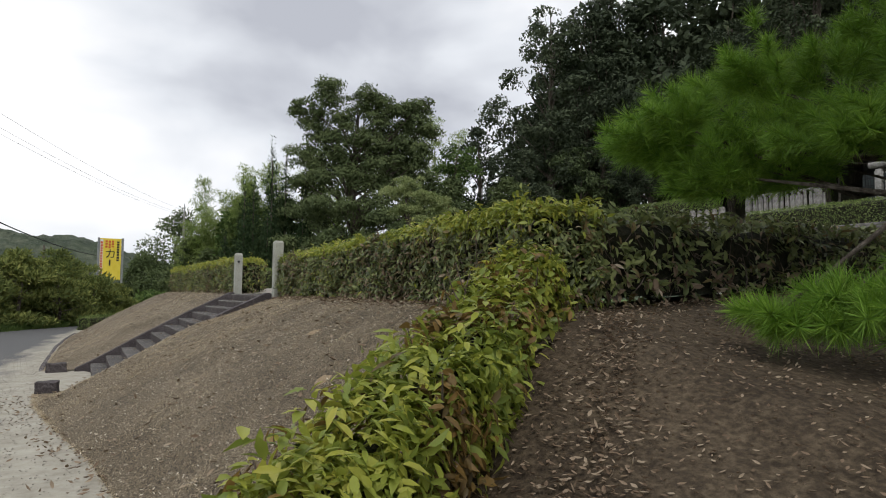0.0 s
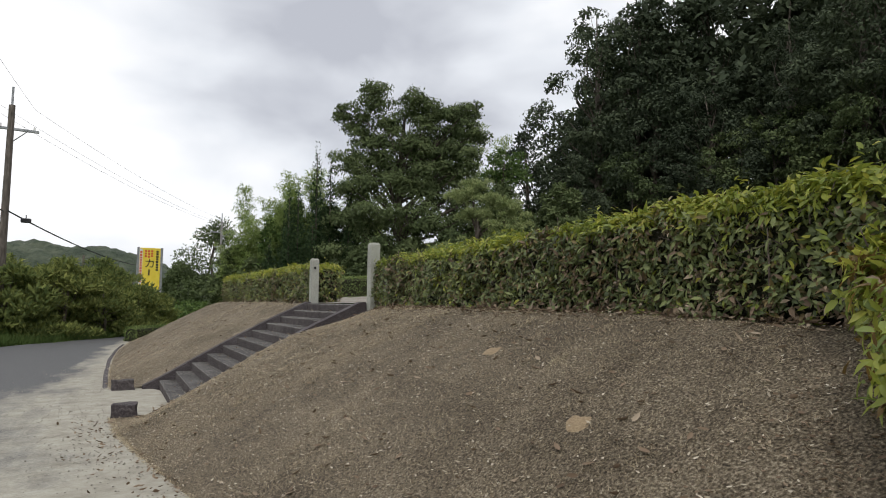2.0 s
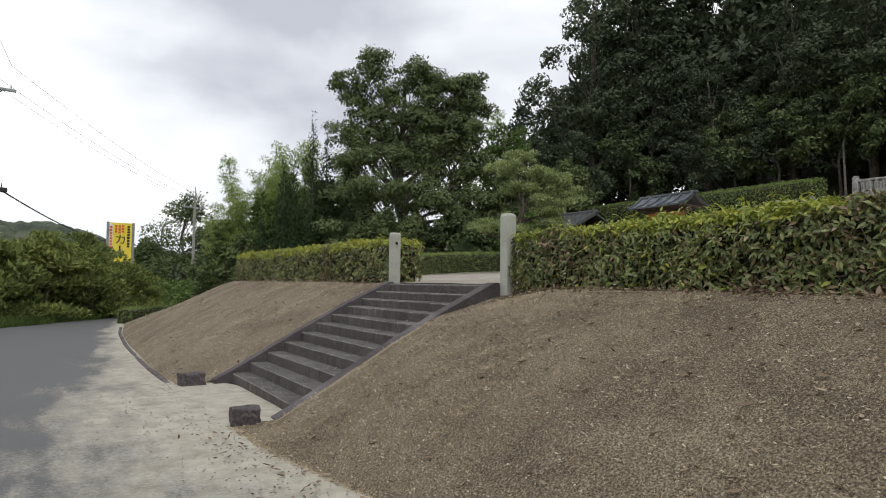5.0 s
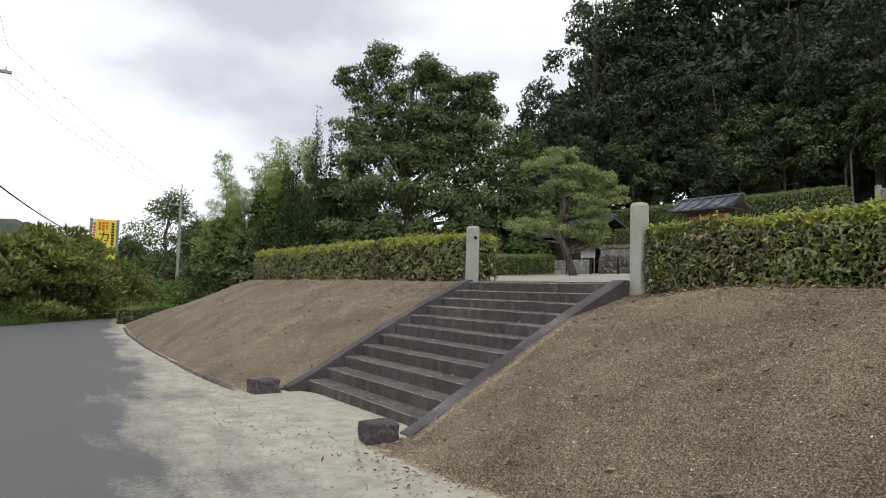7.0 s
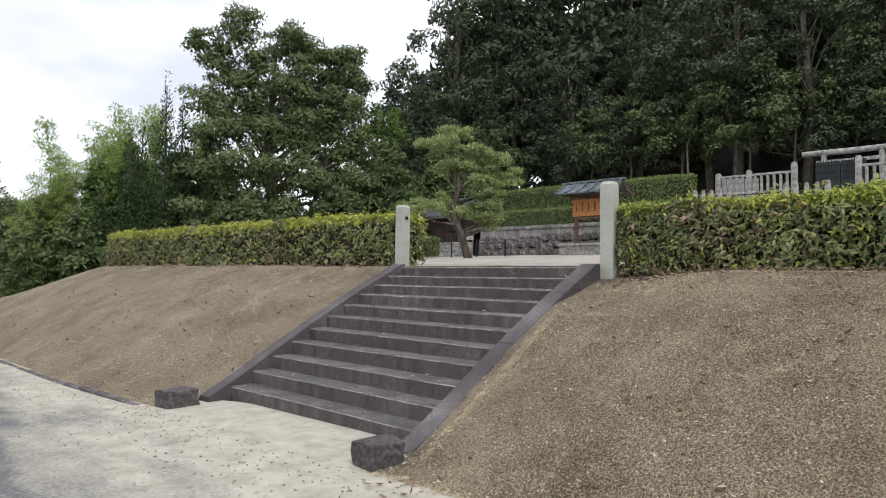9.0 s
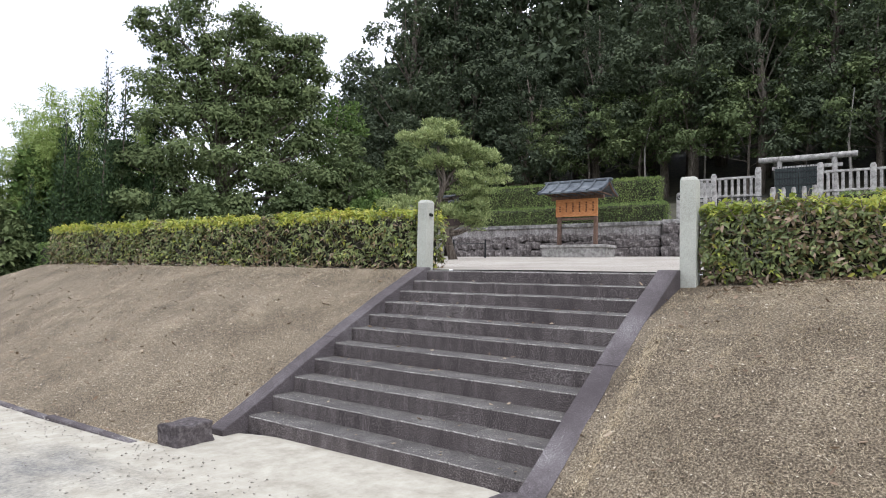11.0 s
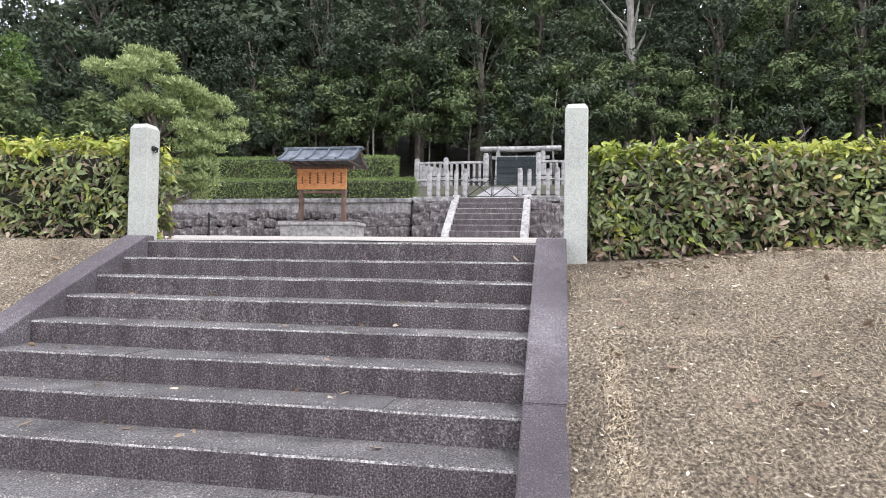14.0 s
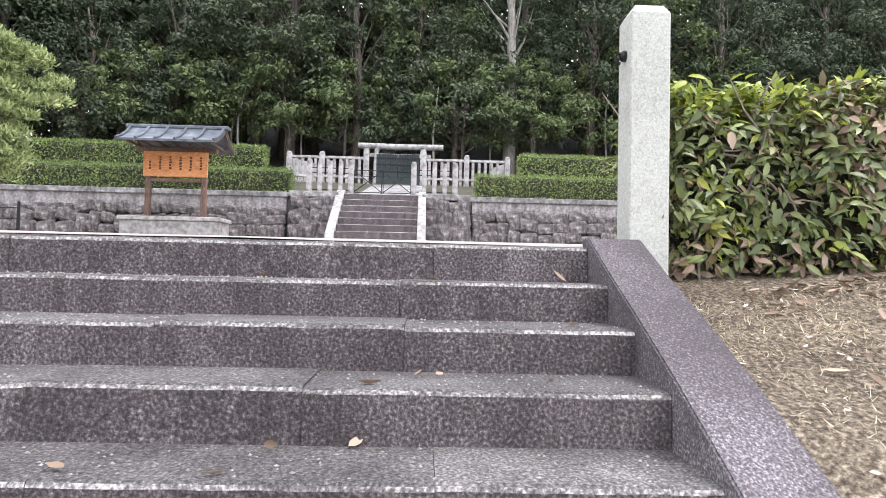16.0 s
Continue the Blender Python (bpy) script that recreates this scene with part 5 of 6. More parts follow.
for x, y, sc, k in ((44, 50, 1.1, 0), (48, 53, 1.1, 2), (52, 51, 1.15, 1), (40, 52, 1.0, 2), (45, 56, 1.1, 0), (38.5, 53, 0.85, 2), (57, 55, 1.2, 1), (62, 52, 1.2, 0), (39.5, 47.0, 1.1, 1), (50, 36, 1.3, 1), (53, 30, 1.35, 1), (48, 42, 1.3, 0), (52, 24, 1.3, 1), (56, 34, 1.3, 0)):
    o = copy_thing(back_kinds[k], pose(x, y, woodland_z(x, y) - 0.3, 0, 0, x * 40))
    o.scale = (sc, sc, sc)
# lighter, spreading trees along the forest edge
under = []
for q, (h, r, low, mt) in enumerate([(7.5, 3.0, 2.6, M_TREE), (6.5, 2.8, 2.2, M_FOREST), (8.6, 3.2, 2.8, M_TREE)]):
    under.append(lobed_tree("understorey_tree", 240 + q, (44 + 4 * q, -38, hill_z(44 + 4 * q, -38) - 0.2), h, r, low, "small leafy tree at the forest edge", 0.23, 15, 9, 34, mt, "forest edge", M_BARK, 0.42, 0.010))
for y, x, sc, k in [(40, 35.5, 1.1, 0), (35, 38.5, 1.0, 1), (30.5, 40.0, 1.15, 0), (27, 41.0, 1.0, 2), (23.5, 40.5, 1.15, 2), (20.0, 41.0, 1.1, 0), (16.5, 41.5, 1.05, 1), (12.5, 41.0, 1.15, 0), (8.0, 41.0, 1.0, 2), (4.0, 41.5, 1.1, 0), (-1.0, 41.0, 1.0, 1), (-6.0, 41.5, 1.2, 0), (-13.0, 41.0, 1.1, 1), (33, 39.0, 1.0, 2)]:
    o = copy_thing(under[k], pose(x, y, hill_z(x, y) - 0.2, 0, 0, y * 53))
    o.scale = (sc, sc, sc)
# one tall pale-barked tree whose forked trunk shows above the edge
lobed_tree("forest_tree", 260, (42.0, 9.3, hill_z(42.0, 9.3) - 0.2), 17.5, 3.6, 11.0, "tall tree with a pale grey forked trunk", 0.27, 14, 10, 36, M_FOREST, "hillside forest", M_PALEBARK, 0.42, 0.021)
# slim pale stems standing in the shade of the wood
for q in range(15):
    y = 36 - q * 4.2 + fr.uniform(-1.2, 1.2)
    x = fr.uniform(40.0, 43.5) - max(0, y - 30) * 0.4
    z = hill_z(x, y)
    e = thing("bare_trunk", (x, y, z), 0, "slim pale tree trunk in the shaded wood", "tree", "bare trunks")
    hh, r0 = fr.uniform(5, 9), fr.uniform(0.05, 0.12)
    bm = tube([(0, 0, -0.3), (fr.uniform(-0.3, 0.3), fr.uniform(-0.3, 0.3), hh * 0.5), (fr.uniform(-0.5, 0.5), fr.uniform(-0.8, 0.8), hh)], [r0, r0 * 0.75, r0 * 0.3], 7)
    part("trunk", bm, M_PALEBARK, e, "", True)

# ---- cypresses, bamboo, shrubs past the north end ----
def cypress(seed, at, height, radius, label="narrow dark pointed cypress"):
    rng = np.random.default_rng(seed)
    e = thing("cypress_tree", at, 0, label, "tree", "cypresses")
    blobs = [(rng.normal(0, 0.25) * radius * (1 - q) + 0, rng.normal(0, 0.25) * radius * (1 - q), height * q, max(radius * 1.6 * (1 - q) ** 0.75 * rng.uniform(0.45, 0.75), 0.10)) for q in np.linspace(0.05, 1.0, 46)]
    part("trunk", tube([(0, 0, -0.3), (0, 0, height * 0.95)], [0.12, 0.02], 6), M_BARK, e)
    crown_mesh("crown", rng, blobs, 0.19, 105, M_CYPRESS, e, flat=1.6, aspect=0.32, down=1.1)
    return e


for sd, (x, y, h, r) in enumerate([(11.2, 43.6, 11.6, 1.0), (12.2, 43.8, 11.0, 1.0), (10.0, 43.6, 9.0, 0.95), (9.4, 43.6, 8.6, 0.9), (13.4, 43.0, 9.8, 0.95), (8.4, 44.6, 5.6, 0.7), (14.6, 42.6, 7.0, 0.9), (10.7, 42.6, 6.4, 0.9), (12.9, 42.0, 6.2, 1.0)]):
    cypress(300 + sd, (x, y, woodland_z(x, y) - 0.2), h, r)


def bamboo(seed, at, height, lean, label="arching yellow-green bamboo culm with feathery top"):
    rng = np.random.default_rng(seed)
    e = thing("bamboo", at, 0, label, "bamboo", "bamboo grove")
    q = np.linspace(0, 1, 10)
    pts = np.column_stack([lean[0] * q**2.6, lean[1] * q**2.6, height * q - 0.12 * height * q**5])
    part("culm", tube([tuple(p) for p in pts], list(np.linspace(0.055, 0.008, 10)), 6), M_LIGHTLEAF, e)
    blobs = []
    for u in np.linspace(0.30, 1.0, 26):
        c = np.array([np.interp(u, q, pts[:, k]) for k in range(3)])
        for _ in range(2):
            o = rng.normal(0, 0.42 * (1.15 - u) + 0.16, 3)
            blobs.append((*(c + o * [1, 1, 0.45]), 0.34))
    crown_mesh("leaves", rng, blobs, 0.29, 40, M_BAMBOO, e, flat=0.6, aspect=0.20, down=-0.5)
    return e


bamb = [bamboo(400 + k, (9.0 + k * 2.0, 54, -0.4), h, ln) for k, (h, ln) in enumerate([(12.5, (-0.8, -0.5)), (11.0, (0.6, -0.7)), (13.0, (-1.6, 0.2))])]
for k in range(26):
    x, y = fr.uniform(7.0, 22), fr.uniform(49, 58)
    o = copy_thing(bamb[k % 3], pose(x, y, -0.6, 0, 0, fr.uniform(0, 360)))
    sc = fr.uniform(0.72, 1.0) * np.interp(x, [7, 10, 14, 22], [0.58, 0.78, 1.0, 1.15])
    o.scale = (sc, sc, sc)
for x, y, sc, rz in ((7.4, 46.6, 0.56, 10), (8.2, 47.2, 0.62, 70), (9.0, 46.4, 0.66, 130), (9.8, 47.6, 0.72, 190), (10.6, 46.8, 0.74, 250), (11.4, 47.9, 0.80, 310), (8.6, 48.4, 0.68, 350), (12.4, 47.4, 0.84, 40), (6.6, 47.4, 0.5, 95), (14.2, 47.5, 1.02, 150), (8.0, 47.8, 0.70, 15), (9.4, 48.3, 0.76, 220), (10.2, 47.3, 0.82, 100), (11.0, 48.6, 0.90, 60), (7.0, 48.2, 0.60, 300), (8.8, 47.0, 0.72, 170), (6.0, 46.4, 0.50, 45), (6.8, 45.9, 0.56, 205), (7.7, 46.0, 0.60, 330), (8.5, 45.6, 0.64, 150), (9.3, 45.8, 0.68, 265), (10.1, 46.2, 0.72, 20), (10.9, 45.9, 0.78, 180), (11.8, 46.6, 0.84, 75), (12.8, 46.4, 0.92, 290), (7.2, 47.0, 0.58, 120), (8.4, 46.8, 0.66, 240), (9.6, 47.1, 0.74, 5), (27.5, 49.0, 1.2, 20), (29.0, 50.0, 1.15, 200), (25.0, 48.0, 1.1, 80)):
    o = copy_thing(bamb[2], pose(x, y, woodland_z(x, y) - 0.3, 0, 0, rz))
    o.scale = (sc, sc, sc)
for x, y, h, r, sd, mt in [(9.9, 79, 11.6, 5.4, 60, M_TREE), (13.0, 80, 9.0, 4.0, 61, M_TREE), (6.6, 84, 7.0, 3.0, 67, M_TREE), (8.2, 52.5, 6.0, 2.4, 62, M_TREE), (11.2, 50.5, 7.4, 2.4, 63, M_TREE), (10.0, 60, 4.6, 2.4, 64, M_LIGHTLEAF), (9.0, 66, 2.8, 1.8, 65, M_LIGHTLEAF), (19.0, 76, 9.0, 3.6, 66, M_TREE)]:
    broadleaf("broadleaf_tree", sd, (x, y, -0.7), h, r, 0.22, "green tree beyond the bend of the road", 0.32, 95, 120, mt, "roadside trees", blob=0.25)

# ---- roadside thicket across the bend ----
shr = [broadleaf("roadside_shrub", 500 + k, (-9.0 - 2.6 * k, 36.0, -0.5), h, 2.3, 0.1, "dense olive-green roadside shrub", 0.34, 64, 90, M_SHRUB, "roadside thicket", category="shrub", blob=0.20, aspect=0.26, rise=1.1, shape=0.2) for k, h in enumerate((5.0, 4.4, 5.4))]
for k, (x, y, sc) in enumerate([(-6.6, 37.0, 1.0), (-4.6, 38.4, 1.05), (-2.6, 39.8, 0.98), (-0.9, 41.6, 0.92), (0.9, 44.4, 0.85), (2.2, 47.0, 0.62), (-5.6, 40.8, 1.12), (-3.4, 42.2, 1.12), (-1.2, 44.6, 1.05), (0.6, 47.5, 0.95), (-8.0, 39.8, 1.15), (-16.5, 37.0, 1.1), (-19, 36.0, 1.1), (2.2, 50.0, 0.7)]):
    o = copy_thing(shr[k % 3], pose(x, y, -0.5, 0, 0, k * 77))
    o.scale = (sc, sc, sc * 0.81)
rng = np.random.default_rng(9)
n = 26000
u = rng.random(n)
px = np.interp(u, [0, 0.35, 0.6, 0.8, 1], [-9.5, -5.4, -3.0, -0.6, 3.0])
py = np.interp(u, [0, 0.35, 0.6, 0.8, 1], [32.5, 34.2, 36.9, 40.4, 46.5])
off = rng.random(n) ** 1.4 * 2.4
at = np.column_stack([px - off * 0.7, py + off * 0.75, np.full(n, -0.48) + off * 0.1])
v, f, k = leaves(rng, at, rng.normal(0, 0.35, (n, 3)) + [0, 0, 1.0], rng.normal(0, 1, (n, 3)), rng.uniform(0.3, 0.75, n) * (0.6 + 0.4 * off / 2.4 + 0.4), 0.035, False, 0.3)
mesh_np("verge_grass", v, f, M_LIGHTLEAF, kind="stuff", label="tall green roadside grass along the thicket")
# kudzu-covered slope past the bend
rng = np.random.default_rng(19)
blobs = np.column_stack([rng.uniform(3.5, 9.5, 90), rng.uniform(48, 62, 90), np.zeros(90), rng.uniform(0.5, 0.9, 90)])
blobs[:, 2] = -0.4 + (blobs[:, 1] - 48) * 0.12
ob = crown_mesh("creeper_bank", rng, blobs, 0.26, 70, M_LIGHTLEAF, None, aspect=0.8)
tagged(ob, "bank covered in bright green creeper", "creeper")

# ---- garden pine in the court ----
rng = np.random.default_rng(15)
gp = thing("garden_pine", (11.6, 22.7, court_z(11.6)), 0, "cloud-pruned garden pine with a leaning trunk", "tree")
rx, ry = 0.679, -0.734
pads = [(-0.95, 3.55, 0.62, 0.30), (-0.45, 3.75, 0.50, 0.30), (0.15, 3.25, 0.48, 0.26), (0.62, 3.10, 0.36, 0.22), (-1.60, 1.48, 0.50, 0.20), (-0.95, 1.55, 0.52, 0.24), (-0.30, 1.40, 0.52, 0.24), (0.30, 1.22, 0.50, 0.26), (0.85, 1.30, 0.48, 0.28), (0.70, 1.85, 0.40, 0.25), (0.40, 2.20, 0.50, 0.34), (0.95, 2.35, 0.45, 0.40), (0.85, 2.85, 0.42, 0.30), (-0.10, 2.75, 0.52, 0.28), (-0.60, 2.85, 0.48, 0.26), (0.55, 1.05, 0.36, 0.25)]
blobs = []
for a, z, r, hgt in pads:
    for _ in range(13):
        o = rng.normal(0, 0.5, 3) * [r, r, hgt]
        blobs.append((a * rx + o[0], a * ry + o[1], z + o[2] + 0.1 - 0.25 * (o[0] ** 2 + o[1] ** 2), rng.uniform(0.13, 0.24)))
bm = limb_mesh(rng, [(0.05 * rx, 0.05 * ry, -0.2), (-0.25 * rx, -0.25 * ry, 0.8), (-0.55 * rx, -0.55 * ry, 1.5), (-0.30 * rx, -0.30 * ry, 2.3), (-0.55 * rx, -0.55 * ry, 3.4)], [0.16, 0.12, 0.10, 0.08, 0.03], [(a * rx, a * ry, z - 0.1) for a, z, r, hgt in pads], lr=0.6)
part("trunk", bm, M_BARK, gp, "", True)
crown_mesh("foliage", rng, blobs, 0.11, 190, M_GARDENPINE, gp, flat=0.7, aspect=0.24, down=0.9)
shrub = broadleaf("clipped_shrub", 90, (13.2, 29.2, court_z(13.2)), 1.5, 0.42, 0.1, "narrow rounded clipped shrub", 0.07, 60, 60, M_CYPRESS, category="shrub", shape=0.2, blob=0.4)


# ---- long-needled pine overhanging the corner ----
def needle_tufts(rng, tips, dirs, length, per, parent, org):
    n = len(tips)
    d = np.repeat(unit(dirs), per, 0)
    p = np.repeat(tips, per, 0) - d * rng.random((n * per, 1)) * 0.16
    way = unit(d * 0.75 + unit(rng.normal(0, 1, (n * per, 3))) * 0.85)
    side = unit(np.cross(way, rng.normal(0, 1, (n * per, 3)))) * 0.004
    tip = p + way * length * rng.uniform(0.75, 1.1, (n * per, 1))
    v = np.stack([p - side, p + side, tip], 1).reshape(-1, 3) - org
    return mesh_np("needles", v, np.arange(len(v)).reshape(-1, 3), M_NEEDLE, parent, kind="stuff")


rng = np.random.default_rng(25)
org = np.array([7.6, 2.3, 1.30])
pine = thing("pine_tree", tuple(org), 0, "large pine with long bright green needles overhanging the hedge", "tree")
# the last six wide boughs are out of view, added to shade the ground
boughs = [((4.89, 5.22, 3.31), 0.32), ((5.34, 5.05, 3.65), 0.45), ((5.91, 4.81, 4.00), 0.5), ((5.49, 4.65, 3.27), 0.42), ((6.41, 4.52, 4.12), 0.55), ((6.14, 4.38, 3.46), 0.45), ((5.54, 3.48, 3.13), 0.42), ((5.88, 3.38, 3.34), 0.5), ((7.31, 4.21, 4.49), 0.6), ((5.18, 5.06, 3.21), 0.3), ((6.68, 3.46, 3.89), 0.6), ((5.35, 4.72, 2.95), 0.38), ((5.80, 4.50, 3.0), 0.4), ((6.1, 4.3, 3.12), 0.42), ((5.0, 4.95, 3.5), 0.3), ((4.06, 3.28, 1.68), 0.22), ((4.27, 3.04, 1.70), 0.28), ((4.44, 2.83, 1.74), 0.32), ((4.60, 2.64, 1.78), 0.36), ((6.0, 1.2, 4.6), 1.0), ((7.4, 1.6, 5.4), 1.2), ((6.4, 0.0, 4.6), 1.0), ((8.2, 3.2, 5.8), 1.2), ((7.6, 0.2, 5.2), 1.2), ((8.8, 1.6, 5.4), 1.2)]
tips, dirs, targets = [], [], []
for (bx, by, bz), r in boughs:
    c = np.array([bx, by, bz])
    if bz > 2.5:
        targets.append(c - org)
    for _ in range(int(95 * r)):
        o = rng.normal(0, 0.5, 3) * r * np.array([1, 1, 0.5])
        tips.append(c + o)
        dirs.append(unit(c - org - [0, 0, 1.6]) * 0.7 + o / r + [0, 0, 0.45])
bm = limb_mesh(rng, [(0, 0, -0.3), (0.15, 0.1, 2.2), (-0.1, 0.3, 4.4), (0, 0.2, 6.4)], [0.22, 0.19, 0.13, 0.04], targets, lr=0.2)
for bx, by, bz in [q[0] for q in boughs if q[0][2] < 2.5]:
    tube([(0.1, 0.1, 2.4), (bx * 0.45 + org[0] * 0.55 - org[0], by * 0.45 + org[1] * 0.55 - org[1], 1.7), (bx - org[0], by - org[1], bz - org[2])], [0.05, 0.03, 0.01], 5, bm)
part("trunk", bm, M_BARK, pine, "", True)
# crown clumps, mostly unseen, added overhead and aside to darken the ground
crown_mesh("crown", rng, [(*(np.array([rng.uniform(-3.6, 4.0), rng.uniform(-4.2, 1.0), rng.uniform(3.4, 6.4)])), rng.uniform(0.6, 1.0)) for _ in range(90)] + [(rng.uniform(-4.8, 0.5), rng.uniform(-1.5, 2.6), rng.uniform(4.4, 6.2), rng.uniform(0.6, 1.0)) for _ in range(55)] + [(rng.uniform(-3.9, 2.0), rng.uniform(-6.5, -0.4), rng.uniform(4.2, 6.4), rng.uniform(0.7, 1.1)) for _ in range(75)] + [(rng.uniform(-3.0, 1.5), rng.uniform(-3.8, -0.5), rng.uniform(0.5, 3.4), rng.uniform(0.6, 0.9)) for _ in range(70)], 0.26, 115, M_PINESHADE, pine, flat=0.5, aspect=0.2, down=0.4)
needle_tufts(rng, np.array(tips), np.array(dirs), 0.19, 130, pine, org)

# ---- poles, wires, sign, distance ----
def pole(at, height, r, material, label, arm=True, turn=0.0):
    e = thing("utility_pole", at, turn, label, "utility pole")
    part("shaft", tube([(0, 0, -0.3), (0, 0, height)], [r, r * 0.7], 10), material, e)
    if arm:
        part("crossarm", box(-1.15, -0.06, height - 1.2, 1.15, 0.06, height - 1.08, 0.01), M_STEEL, e)
        for s in (-1.05, -0.4, 0.95):
            part("insulator", tube([(s, 0, height - 1.08), (s, 0, height - 0.92)], [0.05, 0.035], 8), M_WHITE, e)
        part("brace", tube([(0.7, 0, height - 1.15), (0.05, 0, height - 1.8)], 0.025, 6), M_STEEL, e)
        part("top_pin", tube([(0, 0, height), (0, 0, height + 0.9)], 0.05, 6), M_STEEL, e)
    return e


pole((-5.15, 38.6, -0.4), 11.4, 0.19, M_OLDPOLE, "old brown utility pole with creeper at the thicket", True, 8)
pole((9.3, 72.0, -0.8), 10.9, 0.17, M_POLE, "grey concrete utility pole beyond the bend", True, 12)
pole((-3.2, 74.0, -0.8), 7.0, 0.14, M_OLDPOLE, "distant thin wooden pole above the thicket", False)


def wire(name, a, b, sag, r=0.007, label="thin overhead power line"):
    a, b = Vector(a), Vector(b)
    pts = [a.lerp(b, q / 14) - Vector((0, 0, sag * 4 * (q / 14) * (1 - q / 14))) for q in range(15)]
    return tagged(part(name, tube(pts, r, 5), M_WIRE), label, "wire", "overhead wires")


for o1, o2 in ((-1.05, -1.05), (-0.4, -0.4), (0.95, 0.95)):
    wire("power_line", (-5.15 + o1, 38.6, 10.9), (9.3 + o2, 72.0, 10.0), 0.5)
    wire("power_line", (-5.15 + o1, 38.6, 10.9), (-7.2 + o1, -6.0, 11.2), 0.6)
wire("telephone_cable", (-5.0, 38.5, 5.9), (2.5, 73.5, 5.2), 0.5, 0.035, "black telephone cable sagging to the far pole")
wire("telephone_cable", (-5.2, 38.5, 5.9), (-7.4, -6.0, 6.2), 0.4, 0.03, "black telephone cable along the road")
cb = thing("cable_box", (-4.45, 40.0, 5.55), 12, "small black junction box hung on the cable", "cable box")
part("case", box(-0.22, -0.10, 0.0, 0.22, 0.10, 0.22, 0.04), M_WIRE, cb)
part("hanger", box(-0.02, -0.02, 0.22, 0.02, 0.02, 0.40), M_WIRE, cb)

board = thing("roadside_sign", (2.35, 66.0, -1.15), 3, "tall yellow roadside advertising sign on two steel posts", "sign")
for s in (-1, 1):
    part("post", box(s * 0.98 - 0.09, -0.10, -0.2, s * 0.98 + 0.09, 0.10, 7.75, 0.01), M_STEEL, board)
face = part("panel", box(-0.87, -0.06, 3.9, 0.87, 0.06, 7.7, 0.01), M_YELLOW, board, "yellow sign face with dark and red writing")
part("side_strip", box(-0.86, -0.072, 4.4, -0.62, -0.0605, 7.6), M_WHITE, face)
sr = random.Random(2)
for xa, zt, zb, mt, w in ((-0.74, 7.4, 4.6, M_REDINK, 0.09), (-0.36, 7.5, 6.95, M_REDINK, 0.09), (-0.10, 7.5, 6.95, M_REDINK, 0.09), (0.16, 7.5, 6.95, M_REDINK, 0.09), (0.60, 7.45, 5.6, M_BLACKINK, 0.10)):
    z = zt
    while z > zb:
        hh = sr.uniform(0.14, 0.2)
        part("writing", box(xa - w, -0.08, z - hh, xa + w, -0.073, z), mt, face)
        z -= hh + 0.07
txt = bpy.data.curves.new("writing", "FONT")
txt.body, txt.size, txt.extrude = "\u30ab", 0.95, 0.005
txt.materials.append(M_BLACKINK)
tob = new("writing", txt)
tob.parent = face
tob.matrix_local = pose(-0.48, -0.075, 5.95, 90, 0, 0)
part("writing", box(-0.10, -0.08, 5.2, 0.02, -0.073, 5.75), M_BLACKINK, face)


def hills(name, pts, base, label, seed):
    bm = bmesh.new()
    n = 260
    ang = np.linspace(0, 1, n)
    rows = []
    for lv in range(9):
        row = []
        for q in ang:
            x, y, h = (np.interp(q, np.linspace(0, 1, len(pts)), [p[c] for p in pts]) for c in range(3))
            r = Vector((x, y, 0)).normalized()
            fr_ = lv / 8
            zz = base + (h - base) * math.sin(fr_ * math.pi / 2) + (2.2 * noise.noise((x * 0.09, y * 0.09 + lv * 1.7, seed)) + 1.3 * noise.noise((x * 0.35, y * 0.35 + lv * 2.9, seed + 4))) * (0.3 + fr_)
            row.append(bm.verts.new(Vector((x, y, 0)) + r * (fr_ * 55 + 3 * noise.noise((x * 0.2, lv, seed))) + Vector((0, 0, zz))))
        rows.append(row)
    for lo, hi in zip(rows, rows[1:]):
        for q in range(n - 1):
            bm.faces.new((lo[q], lo[q + 1], hi[q + 1], hi[q]))
    return tagged(part(name, bm, M_HILL, None, smooth=False), label, "hills", kind="structure")


hills("backdrop_hills", [(-330, 190, 34), (-190, 260, 34), (-120, 290, 34), (-70, 300, 30), (-25, 305, 29), (5, 300, 26), (25, 305, 17), (60, 300, 14), (140, 280, 22), (260, 200, 30)], -4, "low wooded hills under the cloudy sky", 3)

# ---- turf, fallen leaves and pebbles ----
rng = np.random.default_rng(31)


def scatter_bank(n, y0, y1, x_hi=3.45):
    y = rng.uniform(y0, y1, n)
    xt = toe_x(y)
    x = xt - 0.07 * rng.random(n) + (x_hi - xt) * rng.random(n)
    keep = (y < STAIR_Y0 - CHEEK - 0.02) | (y > STAIR_Y1 + CHEEK + 0.02)
    x, y = x[keep], y[keep]
    return np.column_stack([x, y, bank_z(x, y) + relief(x, y) * ease(0, 0.1, (x - toe_x(y) + 0.06) / (4.36 - toe_x(y)))])


P = np.concatenate([scatter_bank(200000, 5.0, 14.0), scatter_bank(140000, 17.6, 25), scatter_bank(45000, 25, 38), scatter_bank(130000, 10.0, 13.9)])
P = np.concatenate([P, scatter_bank(60000, 3.4, 9.0)])
